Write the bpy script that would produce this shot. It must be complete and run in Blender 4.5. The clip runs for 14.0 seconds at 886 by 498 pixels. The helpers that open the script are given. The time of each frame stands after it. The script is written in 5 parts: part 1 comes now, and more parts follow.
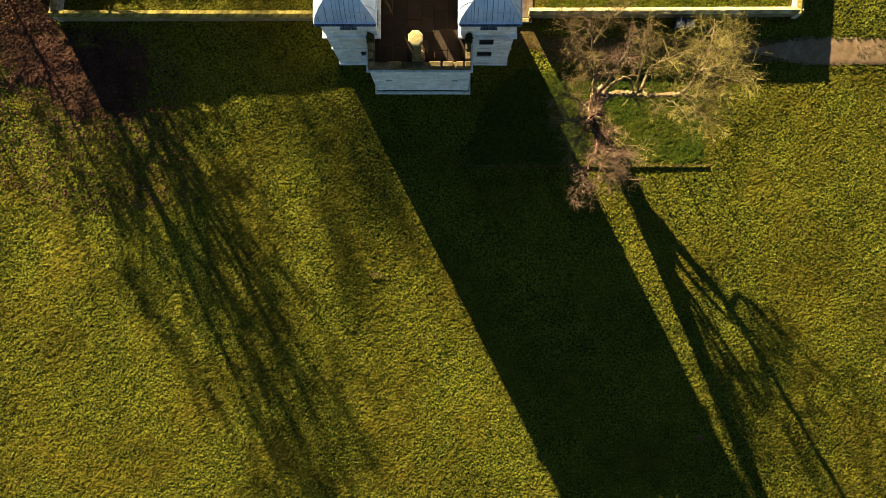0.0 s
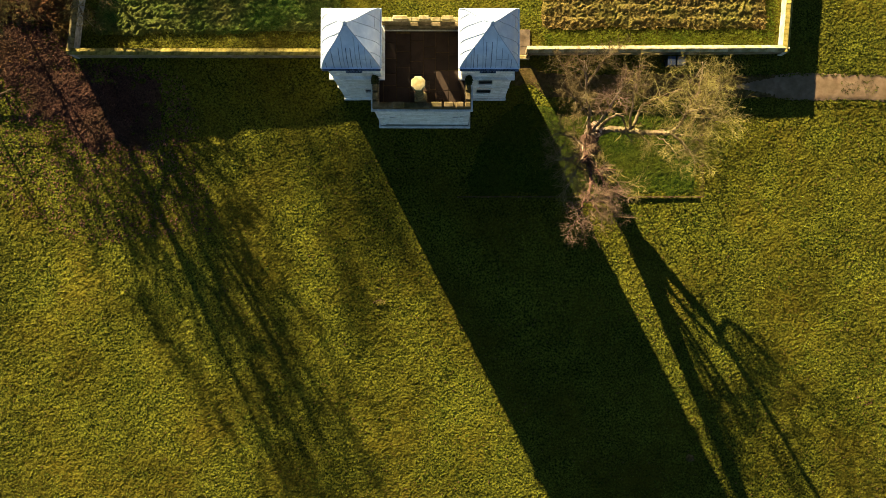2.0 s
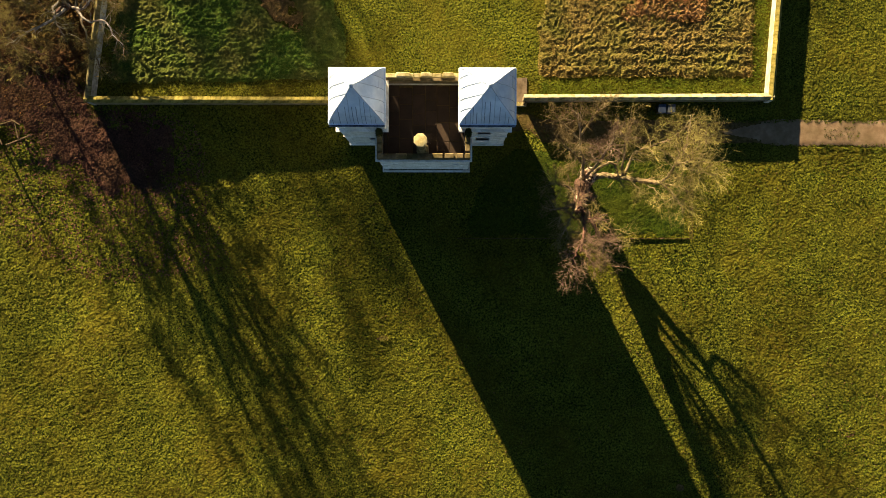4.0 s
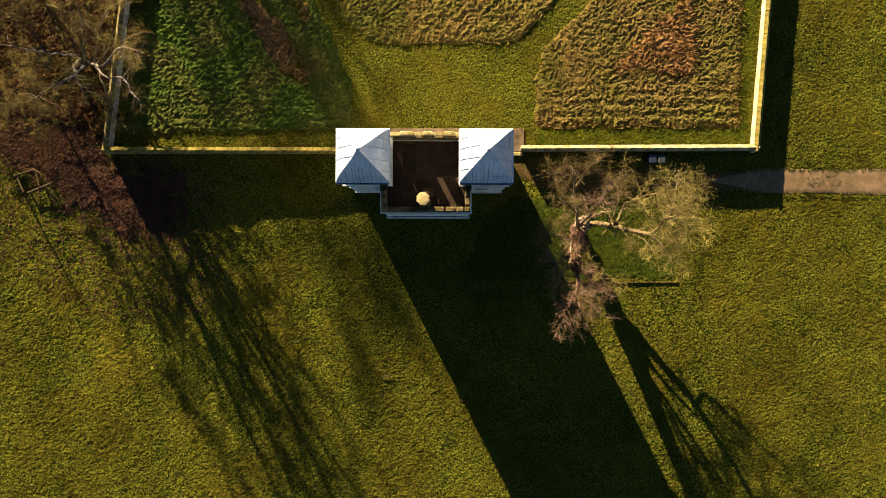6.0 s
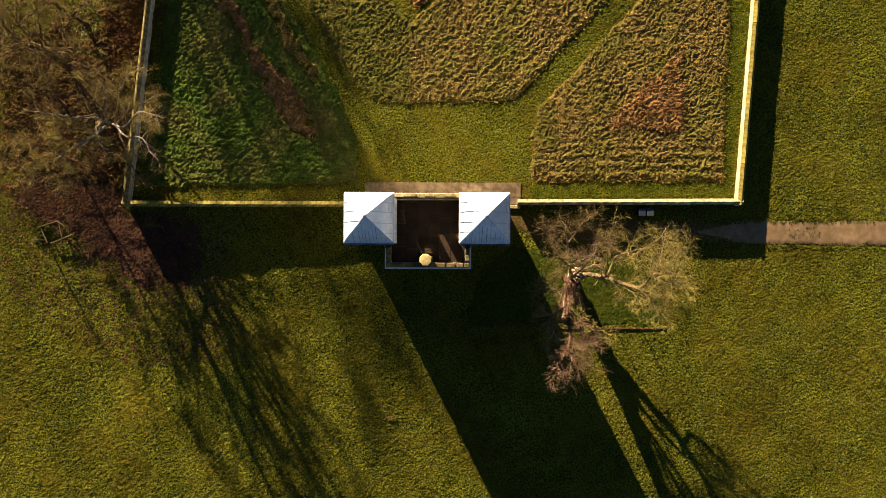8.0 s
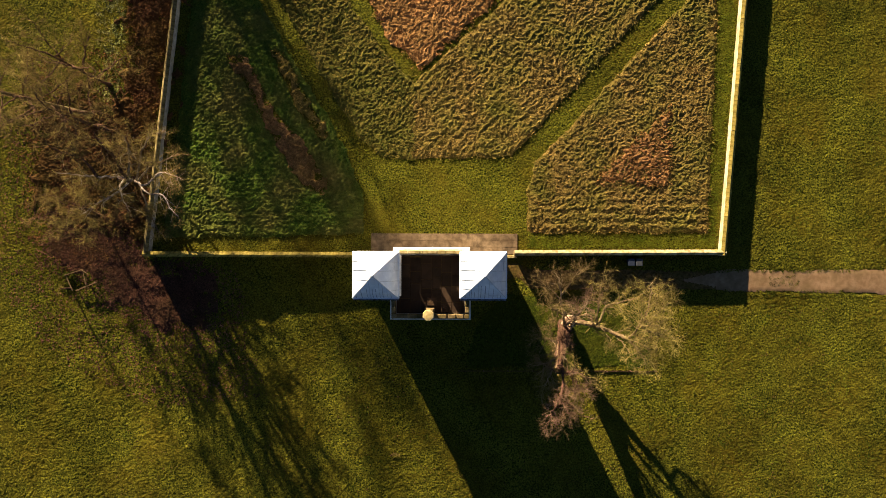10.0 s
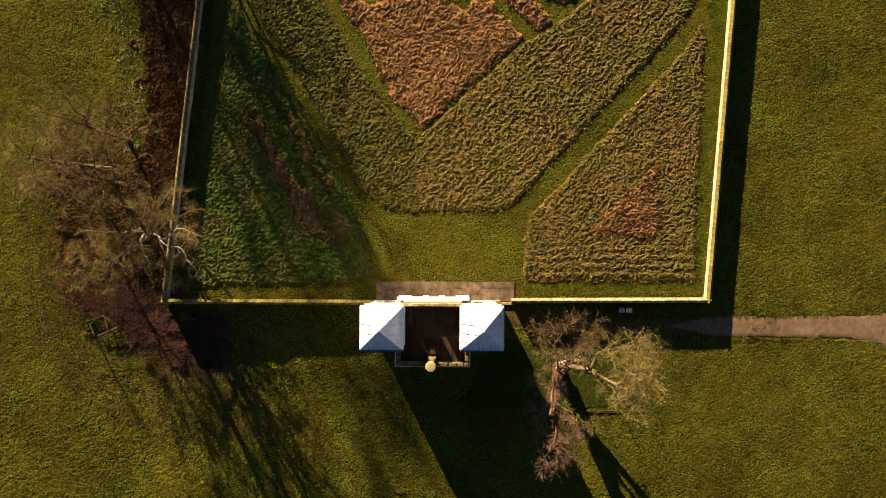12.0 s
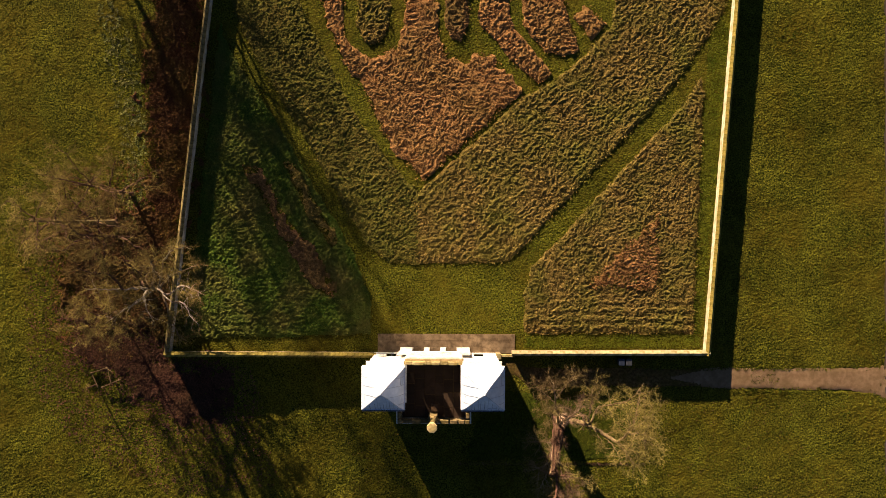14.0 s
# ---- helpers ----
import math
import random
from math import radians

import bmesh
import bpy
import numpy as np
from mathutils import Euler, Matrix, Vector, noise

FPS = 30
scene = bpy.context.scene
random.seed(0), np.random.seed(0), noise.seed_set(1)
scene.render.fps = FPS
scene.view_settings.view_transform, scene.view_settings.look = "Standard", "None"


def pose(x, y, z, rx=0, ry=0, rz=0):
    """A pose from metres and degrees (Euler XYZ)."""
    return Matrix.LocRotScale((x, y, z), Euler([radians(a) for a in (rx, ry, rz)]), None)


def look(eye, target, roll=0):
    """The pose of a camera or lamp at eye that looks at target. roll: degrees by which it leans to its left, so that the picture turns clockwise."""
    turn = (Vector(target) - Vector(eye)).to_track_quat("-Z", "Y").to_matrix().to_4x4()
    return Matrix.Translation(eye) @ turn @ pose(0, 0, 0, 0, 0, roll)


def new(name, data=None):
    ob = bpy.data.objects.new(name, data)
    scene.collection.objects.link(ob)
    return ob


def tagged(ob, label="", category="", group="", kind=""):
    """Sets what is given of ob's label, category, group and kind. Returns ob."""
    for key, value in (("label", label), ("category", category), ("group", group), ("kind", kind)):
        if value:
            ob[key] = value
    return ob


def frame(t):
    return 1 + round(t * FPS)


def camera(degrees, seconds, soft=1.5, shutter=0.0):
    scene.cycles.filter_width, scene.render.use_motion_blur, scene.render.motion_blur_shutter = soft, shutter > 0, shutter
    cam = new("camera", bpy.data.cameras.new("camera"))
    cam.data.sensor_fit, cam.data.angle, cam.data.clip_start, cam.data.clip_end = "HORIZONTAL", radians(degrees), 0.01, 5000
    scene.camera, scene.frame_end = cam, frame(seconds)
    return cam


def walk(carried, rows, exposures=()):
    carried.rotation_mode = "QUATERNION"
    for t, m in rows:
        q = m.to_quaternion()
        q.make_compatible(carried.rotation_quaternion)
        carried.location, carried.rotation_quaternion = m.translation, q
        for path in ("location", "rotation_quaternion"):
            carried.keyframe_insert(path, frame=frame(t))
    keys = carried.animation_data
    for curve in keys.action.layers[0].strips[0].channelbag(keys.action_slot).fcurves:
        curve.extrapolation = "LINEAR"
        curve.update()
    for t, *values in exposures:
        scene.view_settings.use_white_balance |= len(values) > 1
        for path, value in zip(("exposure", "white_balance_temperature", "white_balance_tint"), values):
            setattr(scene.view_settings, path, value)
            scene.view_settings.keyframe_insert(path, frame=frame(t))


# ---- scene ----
cam = camera(57.0, 14.0, soft=0.85)
# seconds, eye x, y, z; the camera hangs straight down, held by its gimbal
ROWS = [
    (0.0, 1.674, -15.633, 53.881),
    (0.5, 1.651, -15.232, 54.368),
    (1.0, 1.634, -14.794, 54.962),
    (1.5, 1.625, -14.326, 55.591),
    (2.0, 1.613, -13.756, 56.231),
    (2.5, 1.600, -13.165, 56.778),
    (3.0, 1.592, -12.473, 57.422),
    (5.5, 1.518, -8.628, 61.011),
    (6.0, 1.498, -7.783, 61.749),
    (6.5, 1.467, -6.852, 62.540),
    (7.0, 1.465, -5.918, 63.445),
    (7.5, 1.447, -4.955, 64.397),
    (8.0, 1.432, -4.004, 65.324),
    (10.5, 1.296, 0.982, 70.594),
    (11.0, 1.268, 2.014, 71.635),
    (11.5, 1.254, 3.106, 72.704),
    (12.0, 1.236, 4.192, 73.747),
    (12.5, 1.209, 5.363, 74.216),
    (13.0, 1.202, 6.515, 74.222),
    (13.5, 1.178, 7.755, 74.262),
    (14.0, 1.130, 8.958, 74.275),
]
walk(cam, [(t, pose(x, y, z, 0.556, 0.338, 0.184)) for t, x, y, z in ROWS], [(0.0, 3.0, 6500, 1), (7.0, 2.55, 6500, 8), (11.0, 2.35, 6530, 15), (14.0, 2.06, 6550, 20)])

# ---------------------------------------------------------------- light
SUN_EL, SUN_AZ = radians(13.3), radians(-27.0)     # azimuth from +y towards +x
world = bpy.data.worlds.new("world")
scene.world = world
world.use_nodes = True
wn = world.node_tree.nodes
sky = wn.new("ShaderNodeTexSky")
sky.sky_type = "NISHITA"
sky.sun_disc = False
sky.sun_elevation, sky.sun_rotation = SUN_EL, SUN_AZ
sky.dust_density, sky.ozone_density = 0.4, 3.0
world.node_tree.links.new(sky.outputs[0], wn["Background"].inputs[0])
wn["Background"].inputs[1].default_value = 0.0185
to_sun = Vector((math.sin(SUN_AZ) * math.cos(SUN_EL), math.cos(SUN_AZ) * math.cos(SUN_EL), math.sin(SUN_EL)))
sun = new("sun", bpy.data.lights.new("sun", "SUN"))
sun.data.energy, sun.data.angle, sun.data.color = 5.0, radians(0.5), (1.0, 0.78, 0.48)
sun.matrix_world = look(to_sun * 200, (0, 0, 0))


# ---------------------------------------------------------------- materials
def material(name, c1, c2, scale=4.0, rough=0.9, c3=None, big=0.3, bump=0.3, bump_scale=30.0, metal=0.0, island=0.0, obj_random=0.0, spec=0.3, dist=0.02, cells=0.0, patchy=0.0, curls=0.0):
    """Two colours mixed by a fine noise, a third by a broad one, with a bump and some difference from piece to piece."""
    m = bpy.data.materials.new(name)
    m.use_nodes = True
    nt = m.node_tree
    n, link = nt.nodes, nt.links.new
    b = n["Principled BSDF"]
    b.inputs["Roughness"].default_value, b.inputs["Metallic"].default_value = rough, metal
    b.inputs["Specular IOR Level"].default_value = spec
    tc = n.new("ShaderNodeTexCoord")

    def noise_at(s, detail=6.0, r=0.6):
        t = n.new("ShaderNodeTexNoise")
        t.inputs["Scale"].default_value, t.inputs["Detail"].default_value, t.inputs["Roughness"].default_value = s, detail, r
        link(tc.outputs["Object"], t.inputs["Vector"])
        return t.outputs["Fac"]

    def ramp(fac, a, z):
        r = n.new("ShaderNodeMapRange")
        r.inputs["From Min"].default_value, r.inputs["From Max"].default_value = a, z
        link(fac, r.inputs["Value"])
        return r.outputs["Result"]

    def mix(fac, a, z, kind="MIX"):
        x = n.new("ShaderNodeMix")
        x.data_type, x.blend_type = "RGBA", kind
        for sock, v in ((x.inputs[0], fac), (x.inputs[6], a), (x.inputs[7], z)):
            if isinstance(v, (int, float)):
                sock.default_value = v
            elif isinstance(v, tuple):
                sock.default_value = (*v, 1)
            else:
                link(v, sock)
        return x.outputs[2]

    fine = ramp(noise_at(scale), 0.38, 0.62)
    ridge = None
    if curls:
        # thin curling ridges of matted stems: straw-pale backs, hollow shade painted into the colour
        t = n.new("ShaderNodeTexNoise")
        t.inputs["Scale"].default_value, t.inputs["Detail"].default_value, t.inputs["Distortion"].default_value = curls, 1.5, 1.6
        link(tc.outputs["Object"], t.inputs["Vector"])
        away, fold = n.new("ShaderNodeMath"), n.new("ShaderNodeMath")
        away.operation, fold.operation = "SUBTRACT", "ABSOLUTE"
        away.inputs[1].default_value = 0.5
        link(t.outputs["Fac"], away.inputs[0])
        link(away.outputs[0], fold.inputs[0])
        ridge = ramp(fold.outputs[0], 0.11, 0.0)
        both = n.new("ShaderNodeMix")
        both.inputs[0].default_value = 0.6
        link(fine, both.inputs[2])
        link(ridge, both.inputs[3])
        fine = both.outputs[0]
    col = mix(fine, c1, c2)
    if c3:
        broad = n.new("ShaderNodeMapRange")
        broad.inputs["From Min"].default_value, broad.inputs["From Max"].default_value, broad.inputs["To Max"].default_value = 0.42, 0.68, 0.65
        link(noise_at(big, 4.0, 0.55), broad.inputs["Value"])
        col = mix(broad.outputs["Result"], col, c3)
    if patchy:
        # lighter and darker patches a stride and a few strides across
        both = n.new("ShaderNodeMath")
        link(noise_at(0.9, 5.0, 0.65), both.inputs[0])
        link(noise_at(0.16, 3.0, 0.5), both.inputs[1])
        r = n.new("ShaderNodeMapRange")
        for key, value in (("From Min", 0.75), ("From Max", 1.25), ("To Min", 1 - patchy), ("To Max", 1 + patchy)):
            r.inputs[key].default_value = value
        link(both.outputs[0], r.inputs["Value"])
        h = n.new("ShaderNodeHueSaturation")
        link(r.outputs["Result"], h.inputs["Value"])
        link(col, h.inputs["Color"])
        col = h.outputs["Color"]
    for amount, node, out in ((island, "ShaderNodeNewGeometry", "Random Per Island"), (obj_random, "ShaderNodeObjectInfo", "Random")):
        if amount:
            g = n.new(node)
            r = n.new("ShaderNodeMapRange")
            r.inputs["To Min"].default_value, r.inputs["To Max"].default_value = 1 - amount, 1 + amount
            link(g.outputs[out], r.inputs["Value"])
            h = n.new("ShaderNodeHueSaturation")
            link(r.outputs["Result"], h.inputs["Value"])
            link(col, h.inputs["Color"])
            col = h.outputs["Color"]
    link(col, b.inputs["Base Color"])
    if bump:
        bp = n.new("ShaderNodeBump")
        bp.inputs["Strength"].default_value, bp.inputs["Distance"].default_value = bump, dist
        height = noise_at(bump_scale, 2.0 if cells else 5.0)
        if cells:
            # rounded tufts
            warp = n.new("ShaderNodeTexNoise")
            warp.inputs["Scale"].default_value, warp.inputs["Detail"].default_value = 2.2, 3.0
            link(tc.outputs["Object"], warp.inputs["Vector"])
            shift = n.new("ShaderNodeVectorMath")
            shift.operation = "MULTIPLY_ADD"
            link(warp.outputs["Color"], shift.inputs[0])
            shift.inputs[1].default_value = (0.5, 0.5, 0.0)
            link(tc.outputs["Object"], shift.inputs[2])
            for size, amount in ((cells, 0.9), (cells * 0.45, 0.7)):
                vor, sub = n.new("ShaderNodeTexVoronoi"), n.new("ShaderNodeMath")
                vor.inputs["Scale"].default_value = size
                sub.operation = "MULTIPLY_ADD"
                sub.inputs[1].default_value = -amount
                link(shift.outputs[0], vor.inputs["Vector"])
                link(vor.outputs["Distance"], sub.inputs[0])
                link(height, sub.inputs[2])
                height = sub.outputs[0]
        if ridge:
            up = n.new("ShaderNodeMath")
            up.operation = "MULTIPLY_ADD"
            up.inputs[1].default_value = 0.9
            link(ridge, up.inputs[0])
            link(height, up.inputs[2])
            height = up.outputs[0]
        link(height, bp.inputs["Height"])
        link(bp.outputs["Normal"], b.inputs["Normal"])
    return m


GRASS = material("mown_grass", (0.009, 0.014, 0.002), (0.101, 0.099, 0.010), 7.0, 0.95, (0.066, 0.050, 0.005), 0.22, 0.62, 6.0, dist=0.10, spec=0.03, cells=5.2, patchy=0.34)
TURF = material("turf_blades", (0.030, 0.042, 0.004), (0.092, 0.095, 0.010), 0.5, 0.9, (0.066, 0.056, 0.007), 0.25, 0, island=0.6, spec=0.04, patchy=0.3)
VERGE = material("verge_grass", (0.055, 0.076, 0.006), (0.115, 0.128, 0.011), 0.9, 0.9, (0.105, 0.100, 0.011), 0.25, 0, island=0.15, spec=0.04)
GARDEN_TURF = material("garden_turf", (0.055, 0.080, 0.006), (0.132, 0.144, 0.014), 0.5, 0.9, (0.105, 0.098, 0.011), 0.25, 0, island=0.35, spec=0.04)
BED_COLOURS = {"green": ((0.020, 0.056, 0.006), (0.100, 0.132, 0.020), (0.140, 0.104, 0.032)), "tan": ((0.050, 0.040, 0.008), (0.300, 0.202, 0.062), (0.095, 0.105, 0.015)),
               "rust": ((0.085, 0.048, 0.022), (0.29, 0.160, 0.072), (0.105, 0.080, 0.020)), "bramble": ((0.042, 0.019, 0.010), (0.125, 0.060, 0.028), (0.085, 0.066, 0.015)), "litter": ((0.024, 0.012, 0.009), (0.102, 0.048, 0.032), (0.050, 0.032, 0.014)),
               "orange": ((0.150, 0.074, 0.027), (0.41, 0.220, 0.088), (0.165, 0.106, 0.032))}
BED_COLOURS["plot"] = ((0.006, 0.015, 0.002), (0.058, 0.078, 0.007), (0.052, 0.052, 0.006))
BED_COLOURS["olive"] = ((0.020, 0.034, 0.005), (0.200, 0.150, 0.036), (0.062, 0.070, 0.011))
BED, MAT_UNDER = {}, {}
for kind, (ca, cb, cc) in BED_COLOURS.items():
    BED[kind] = material("rough_grass_" + kind, ca, cb, 0.9, 0.9, cc, 0.25, 0, island=0.5, spec=0.04)
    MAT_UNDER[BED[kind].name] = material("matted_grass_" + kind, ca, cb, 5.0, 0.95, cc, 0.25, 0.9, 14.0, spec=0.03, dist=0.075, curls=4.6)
ROUGH_GREEN, ROUGH_TAN, ROUGH_ORANGE, PLOT = BED["green"], BED["tan"], BED["orange"], BED["plot"]
LITTER = material("leaf_litter", (0.045, 0.019, 0.015), (0.105, 0.050, 0.036), 1.0, 0.9, None, 0.3, 0, island=0.6, spec=0.05)
IVY = material("ivy_leaves", (0.045, 0.058, 0.010), (0.125, 0.135, 0.026), 0.7, 0.8, (0.10, 0.075, 0.02), 0.4, 0, island=0.6, spec=0.2)
IVY_DARK = material("dark_ivy", (0.016, 0.022, 0.005), (0.050, 0.055, 0.012), 0.7, 0.8, (0.045, 0.034, 0.010), 0.4, 0, island=0.6, spec=0.1)
BRAMBLE = material("bramble", (0.075, 0.030, 0.013), (0.14, 0.064, 0.024), 0.6, 0.9, (0.085, 0.072, 0.010), 0.35, 0, island=0.5, spec=0.05)
GRAVEL = material("gravel_track", (0.140, 0.088, 0.050), (0.195, 0.130, 0.080), 2.0, 0.95, (0.088, 0.062, 0.028), 0.6, 0.3, 9.0, dist=0.04, spec=0.1)
STONE = material("ashlar", (0.78, 0.765, 0.74), (0.90, 0.885, 0.86), 2.5, 0.85, (0.70, 0.68, 0.63), 0.9, 0.4, 18.0, obj_random=0.12)


def ashlar_joints(m, width, height):
    """Adds recessed mortar joints of coursed blocks to a stone material."""
    nt = m.node_tree
    n, link = nt.nodes, nt.links.new
    b = n["Principled BSDF"]
    tc, sep, add, com, brick = n.new("ShaderNodeTexCoord"), n.new("ShaderNodeSeparateXYZ"), n.new("ShaderNodeMath"), n.new("ShaderNodeCombineXYZ"), n.new("ShaderNodeTexBrick")
    link(tc.outputs["Object"], sep.inputs[0])
    link(sep.outputs["X"], add.inputs[0])
    link(sep.outputs["Y"], add.inputs[1])
    link(add.outputs[0], com.inputs["X"])
    link(sep.outputs["Z"], com.inputs["Y"])
    link(com.outputs[0], brick.inputs["Vector"])
    for key, v in (("Scale", 1.0), ("Mortar Size", 0.012), ("Mortar Smooth", 0.4), ("Brick Width", width), ("Row Height", height)):
        brick.inputs[key].default_value = v
    brick.inputs["Color1"].default_value, brick.inputs["Color2"].default_value, brick.inputs["Mortar"].default_value = (1, 1, 1, 1), (0.84, 0.83, 0.80, 1), (0.66, 0.64, 0.60, 1)
    x = n.new("ShaderNodeMix")
    x.data_type, x.blend_type = "RGBA", "MULTIPLY"
    x.inputs[0].default_value = 1.0
    link(b.inputs["Base Color"].links[0].from_socket, x.inputs[6])
    link(brick.outputs["Color"], x.inputs[7])
    link(x.outputs[2], b.inputs["Base Color"])


def weathered(m, tint, stretch, low, high):
    """Adds long streaks of dirt, drawn out along the courses, to a stone material."""
    nt = m.node_tree
    n, link = nt.nodes, nt.links.new
    b = n["Principled BSDF"]
    tc, mp, ns, rg, x = n.new("ShaderNodeTexCoord"), n.new("ShaderNodeMapping"), n.new("ShaderNodeTexNoise"), n.new("ShaderNodeMapRange"), n.new("ShaderNodeMix")
    mp.inputs["Scale"].default_value = stretch
    ns.inputs["Scale"].default_value, ns.inputs["Detail"].default_value, ns.inputs["Roughness"].default_value = 1.0, 7.0, 0.7
    rg.inputs["From Min"].default_value, rg.inputs["From Max"].default_value = low, high
    link(tc.outputs["Object"], mp.inputs["Vector"])
    link(mp.outputs[0], ns.inputs["Vector"])
    link(ns.outputs["Fac"], rg.inputs["Value"])
    x.data_type, x.blend_type = "RGBA", "MULTIPLY"
    link(rg.outputs[0], x.inputs[0])
    link(b.inputs["Base Color"].links[0].from_socket, x.inputs[6])
    x.inputs[7].default_value = (*tint, 1)
    link(x.outputs[2], b.inputs["Base Color"])


ashlar_joints(STONE, 0.72, 0.36)
weathered(STONE, (0.60, 0.59, 0.55), (0.9, 0.9, 6.5), 0.50, 0.70)
weathered(STONE, (0.74, 0.73, 0.66), (2.5, 2.5, 0.6), 0.50, 0.75)
DARK_BAND = material("dark_band_stone", (0.045, 0.045, 0.035), (0.13, 0.125, 0.10), 3.0, 0.8, (0.05, 0.06, 0.02), 1.2, 0.5, 14.0, spec=0.2)
GREY_COPING = material("grey_coping", (0.26, 0.24, 0.21), (0.50, 0.47, 0.42), 2.0, 0.9, (0.15, 0.12, 0.02), 0.5, 0.7, 14.0, obj_random=0.2, spec=0.1)
CAP_STONE = material("lichened_cap", (0.30, 0.235, 0.11), (0.46, 0.38, 0.21), 5.0, 0.9, (0.36, 0.27, 0.07), 2.0, 0.7, 16.0, spec=0.1)
COPING = material("mossy_coping", (0.085, 0.070, 0.012), (0.23, 0.180, 0.050), 3.5, 0.9, (0.15, 0.115, 0.006), 1.3, 0.6, 14.0, obj_random=0.3, spec=0.1)
BROWN_COPING = material("brown_coping", (0.050, 0.038, 0.016), (0.17, 0.135, 0.065), 3.5, 0.9, (0.14, 0.110, 0.012), 1.1, 0.6, 14.0, obj_random=0.3, spec=0.1)
PALE_WALL = material("pale_wall_stone", (0.30, 0.26, 0.18), (0.50, 0.46, 0.37), 2.2, 0.9, (0.26, 0.22, 0.10), 0.6, 0.8, 7.0, dist=0.04, spec=0.1)
PALE_COPING = material("pale_coping", (0.17, 0.14, 0.055), (0.34, 0.29, 0.175), 2.0, 0.9, (0.16, 0.135, 0.025), 0.6, 0.6, 14.0, obj_random=0.2, spec=0.1)
RUBBLE = material("garden_wall_stone", (0.14, 0.10, 0.055), (0.24, 0.19, 0.12), 2.2, 0.9, (0.11, 0.09, 0.02), 0.6, 0.8, 7.0, dist=0.04, spec=0.1)
PAVING = material("paving_stone", (0.085, 0.060, 0.036), (0.185, 0.136, 0.088), 1.8, 0.85, (0.075, 0.050, 0.030), 0.5, 0.3, 16.0, obj_random=0.12, spec=0.1)
EARTH = material("worn_earth", (0.052, 0.033, 0.012), (0.110, 0.072, 0.028), 4.0, 0.95, (0.045, 0.04, 0.006), 0.8, 0.8, 10.0, dist=0.05, spec=0.03)
ASPHALT = material("road_asphalt", (0.040, 0.032, 0.033), (0.060, 0.048, 0.048), 6.0, 0.9, (0.05, 0.035, 0.03), 0.5, 0.4, 30.0, spec=0.1)
DARK_WOOD = material("dark_wood", (0.030, 0.017, 0.009), (0.055, 0.032, 0.016), 6.0, 0.7, None, 1.0, 0.2, 20.0, spec=0.15)
# mossy brown parapet stone, darkened further to put shade into its colour
PARAPET = material("weathered_shaded_parapet", (0.085, 0.060, 0.026), (0.20, 0.148, 0.078), 2.5, 0.9, (0.050, 0.044, 0.008), 0.9, 0.5, 14.0, obj_random=0.25, spec=0.1)
CREAM_PARAPET = material("cream_parapet", (0.26, 0.20, 0.09), (0.52, 0.43, 0.25), 3.0, 0.9, (0.20, 0.16, 0.03), 1.4, 0.6, 14.0, obj_random=0.2, spec=0.1)
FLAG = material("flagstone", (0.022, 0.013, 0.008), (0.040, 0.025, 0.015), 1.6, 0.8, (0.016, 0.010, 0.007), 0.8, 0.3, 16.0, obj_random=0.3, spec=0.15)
LEAD = material("lead_sheet", (0.47, 0.55, 0.70), (0.60, 0.67, 0.80), 2.0, 0.42, (0.38, 0.47, 0.64), 1.2, 0.18, 10.0, spec=0.5, metal=0.12)
LEAD_SEAM = material("lead_seam", (0.10, 0.14, 0.22), (0.17, 0.22, 0.31), 4.0, 0.6, None, 1.0, 0.2, 20.0)
DARK_LEAD = material("dark_lead", (0.008, 0.011, 0.018), (0.10, 0.13, 0.20), 5.0, 0.6, None, 1.0, 0.2, 20.0)
LEAD_ROLL = material("lead_roll", (0.27, 0.33, 0.43), (0.38, 0.45, 0.57), 3.0, 0.55, None, 1.0, 0.1, 20.0)
DARK = material("dark_opening", (0.012, 0.011, 0.01), (0.02, 0.018, 0.016), 3.0, 0.4, None, 1.0, 0)
WHITE_BARK = material("white_bark", (0.13, 0.10, 0.085), (0.36, 0.31, 0.265), 2.6, 0.9, (0.15, 0.095, 0.07), 0.8, 0.8, 9.0, dist=0.05, spec=0.1)
GREY_BARK = material("grey_bark", (0.085, 0.062, 0.038), (0.25, 0.195, 0.13), 1.2, 0.9, (0.080, 0.048, 0.028), 0.7, 0.8, 9.0, dist=0.05, spec=0.1)
BROKEN_WOOD = material("broken_wood", (0.34, 0.23, 0.16), (0.50, 0.38, 0.28), 4.0, 0.9, (0.25, 0.13, 0.09), 1.5, 0.8, 9.0, dist=0.05, spec=0.1)
RED_BARK = material("red_bark", (0.026, 0.012, 0.009), (0.095, 0.046, 0.033), 3.0, 0.9, (0.085, 0.052, 0.034), 0.8, 1.0, 9.0, dist=0.05, spec=0.1)
BARK = material("bark", (0.030, 0.016, 0.011), (0.100, 0.056, 0.038), 3.5, 0.9, (0.060, 0.028, 0.020), 1.2, 1.0, 9.0, dist=0.05, spec=0.1)
PALE_BARK = material("pale_bark", (0.075, 0.052, 0.026), (0.20, 0.155, 0.080), 3.0, 0.9, (0.085, 0.050, 0.030), 0.45, 0.6, 10.0, dist=0.04, spec=0.1)
PINK_TWIG = material("pink_twig", (0.078, 0.046, 0.031), (0.165, 0.106, 0.070), 0.7, 0.85, (0.115, 0.086, 0.033), 0.3, 0, spec=0.08)
TWIG = material("twig", (0.098, 0.082, 0.021), (0.235, 0.198, 0.054), 0.6, 0.85, (0.140, 0.098, 0.040), 0.3, 0, spec=0.08)
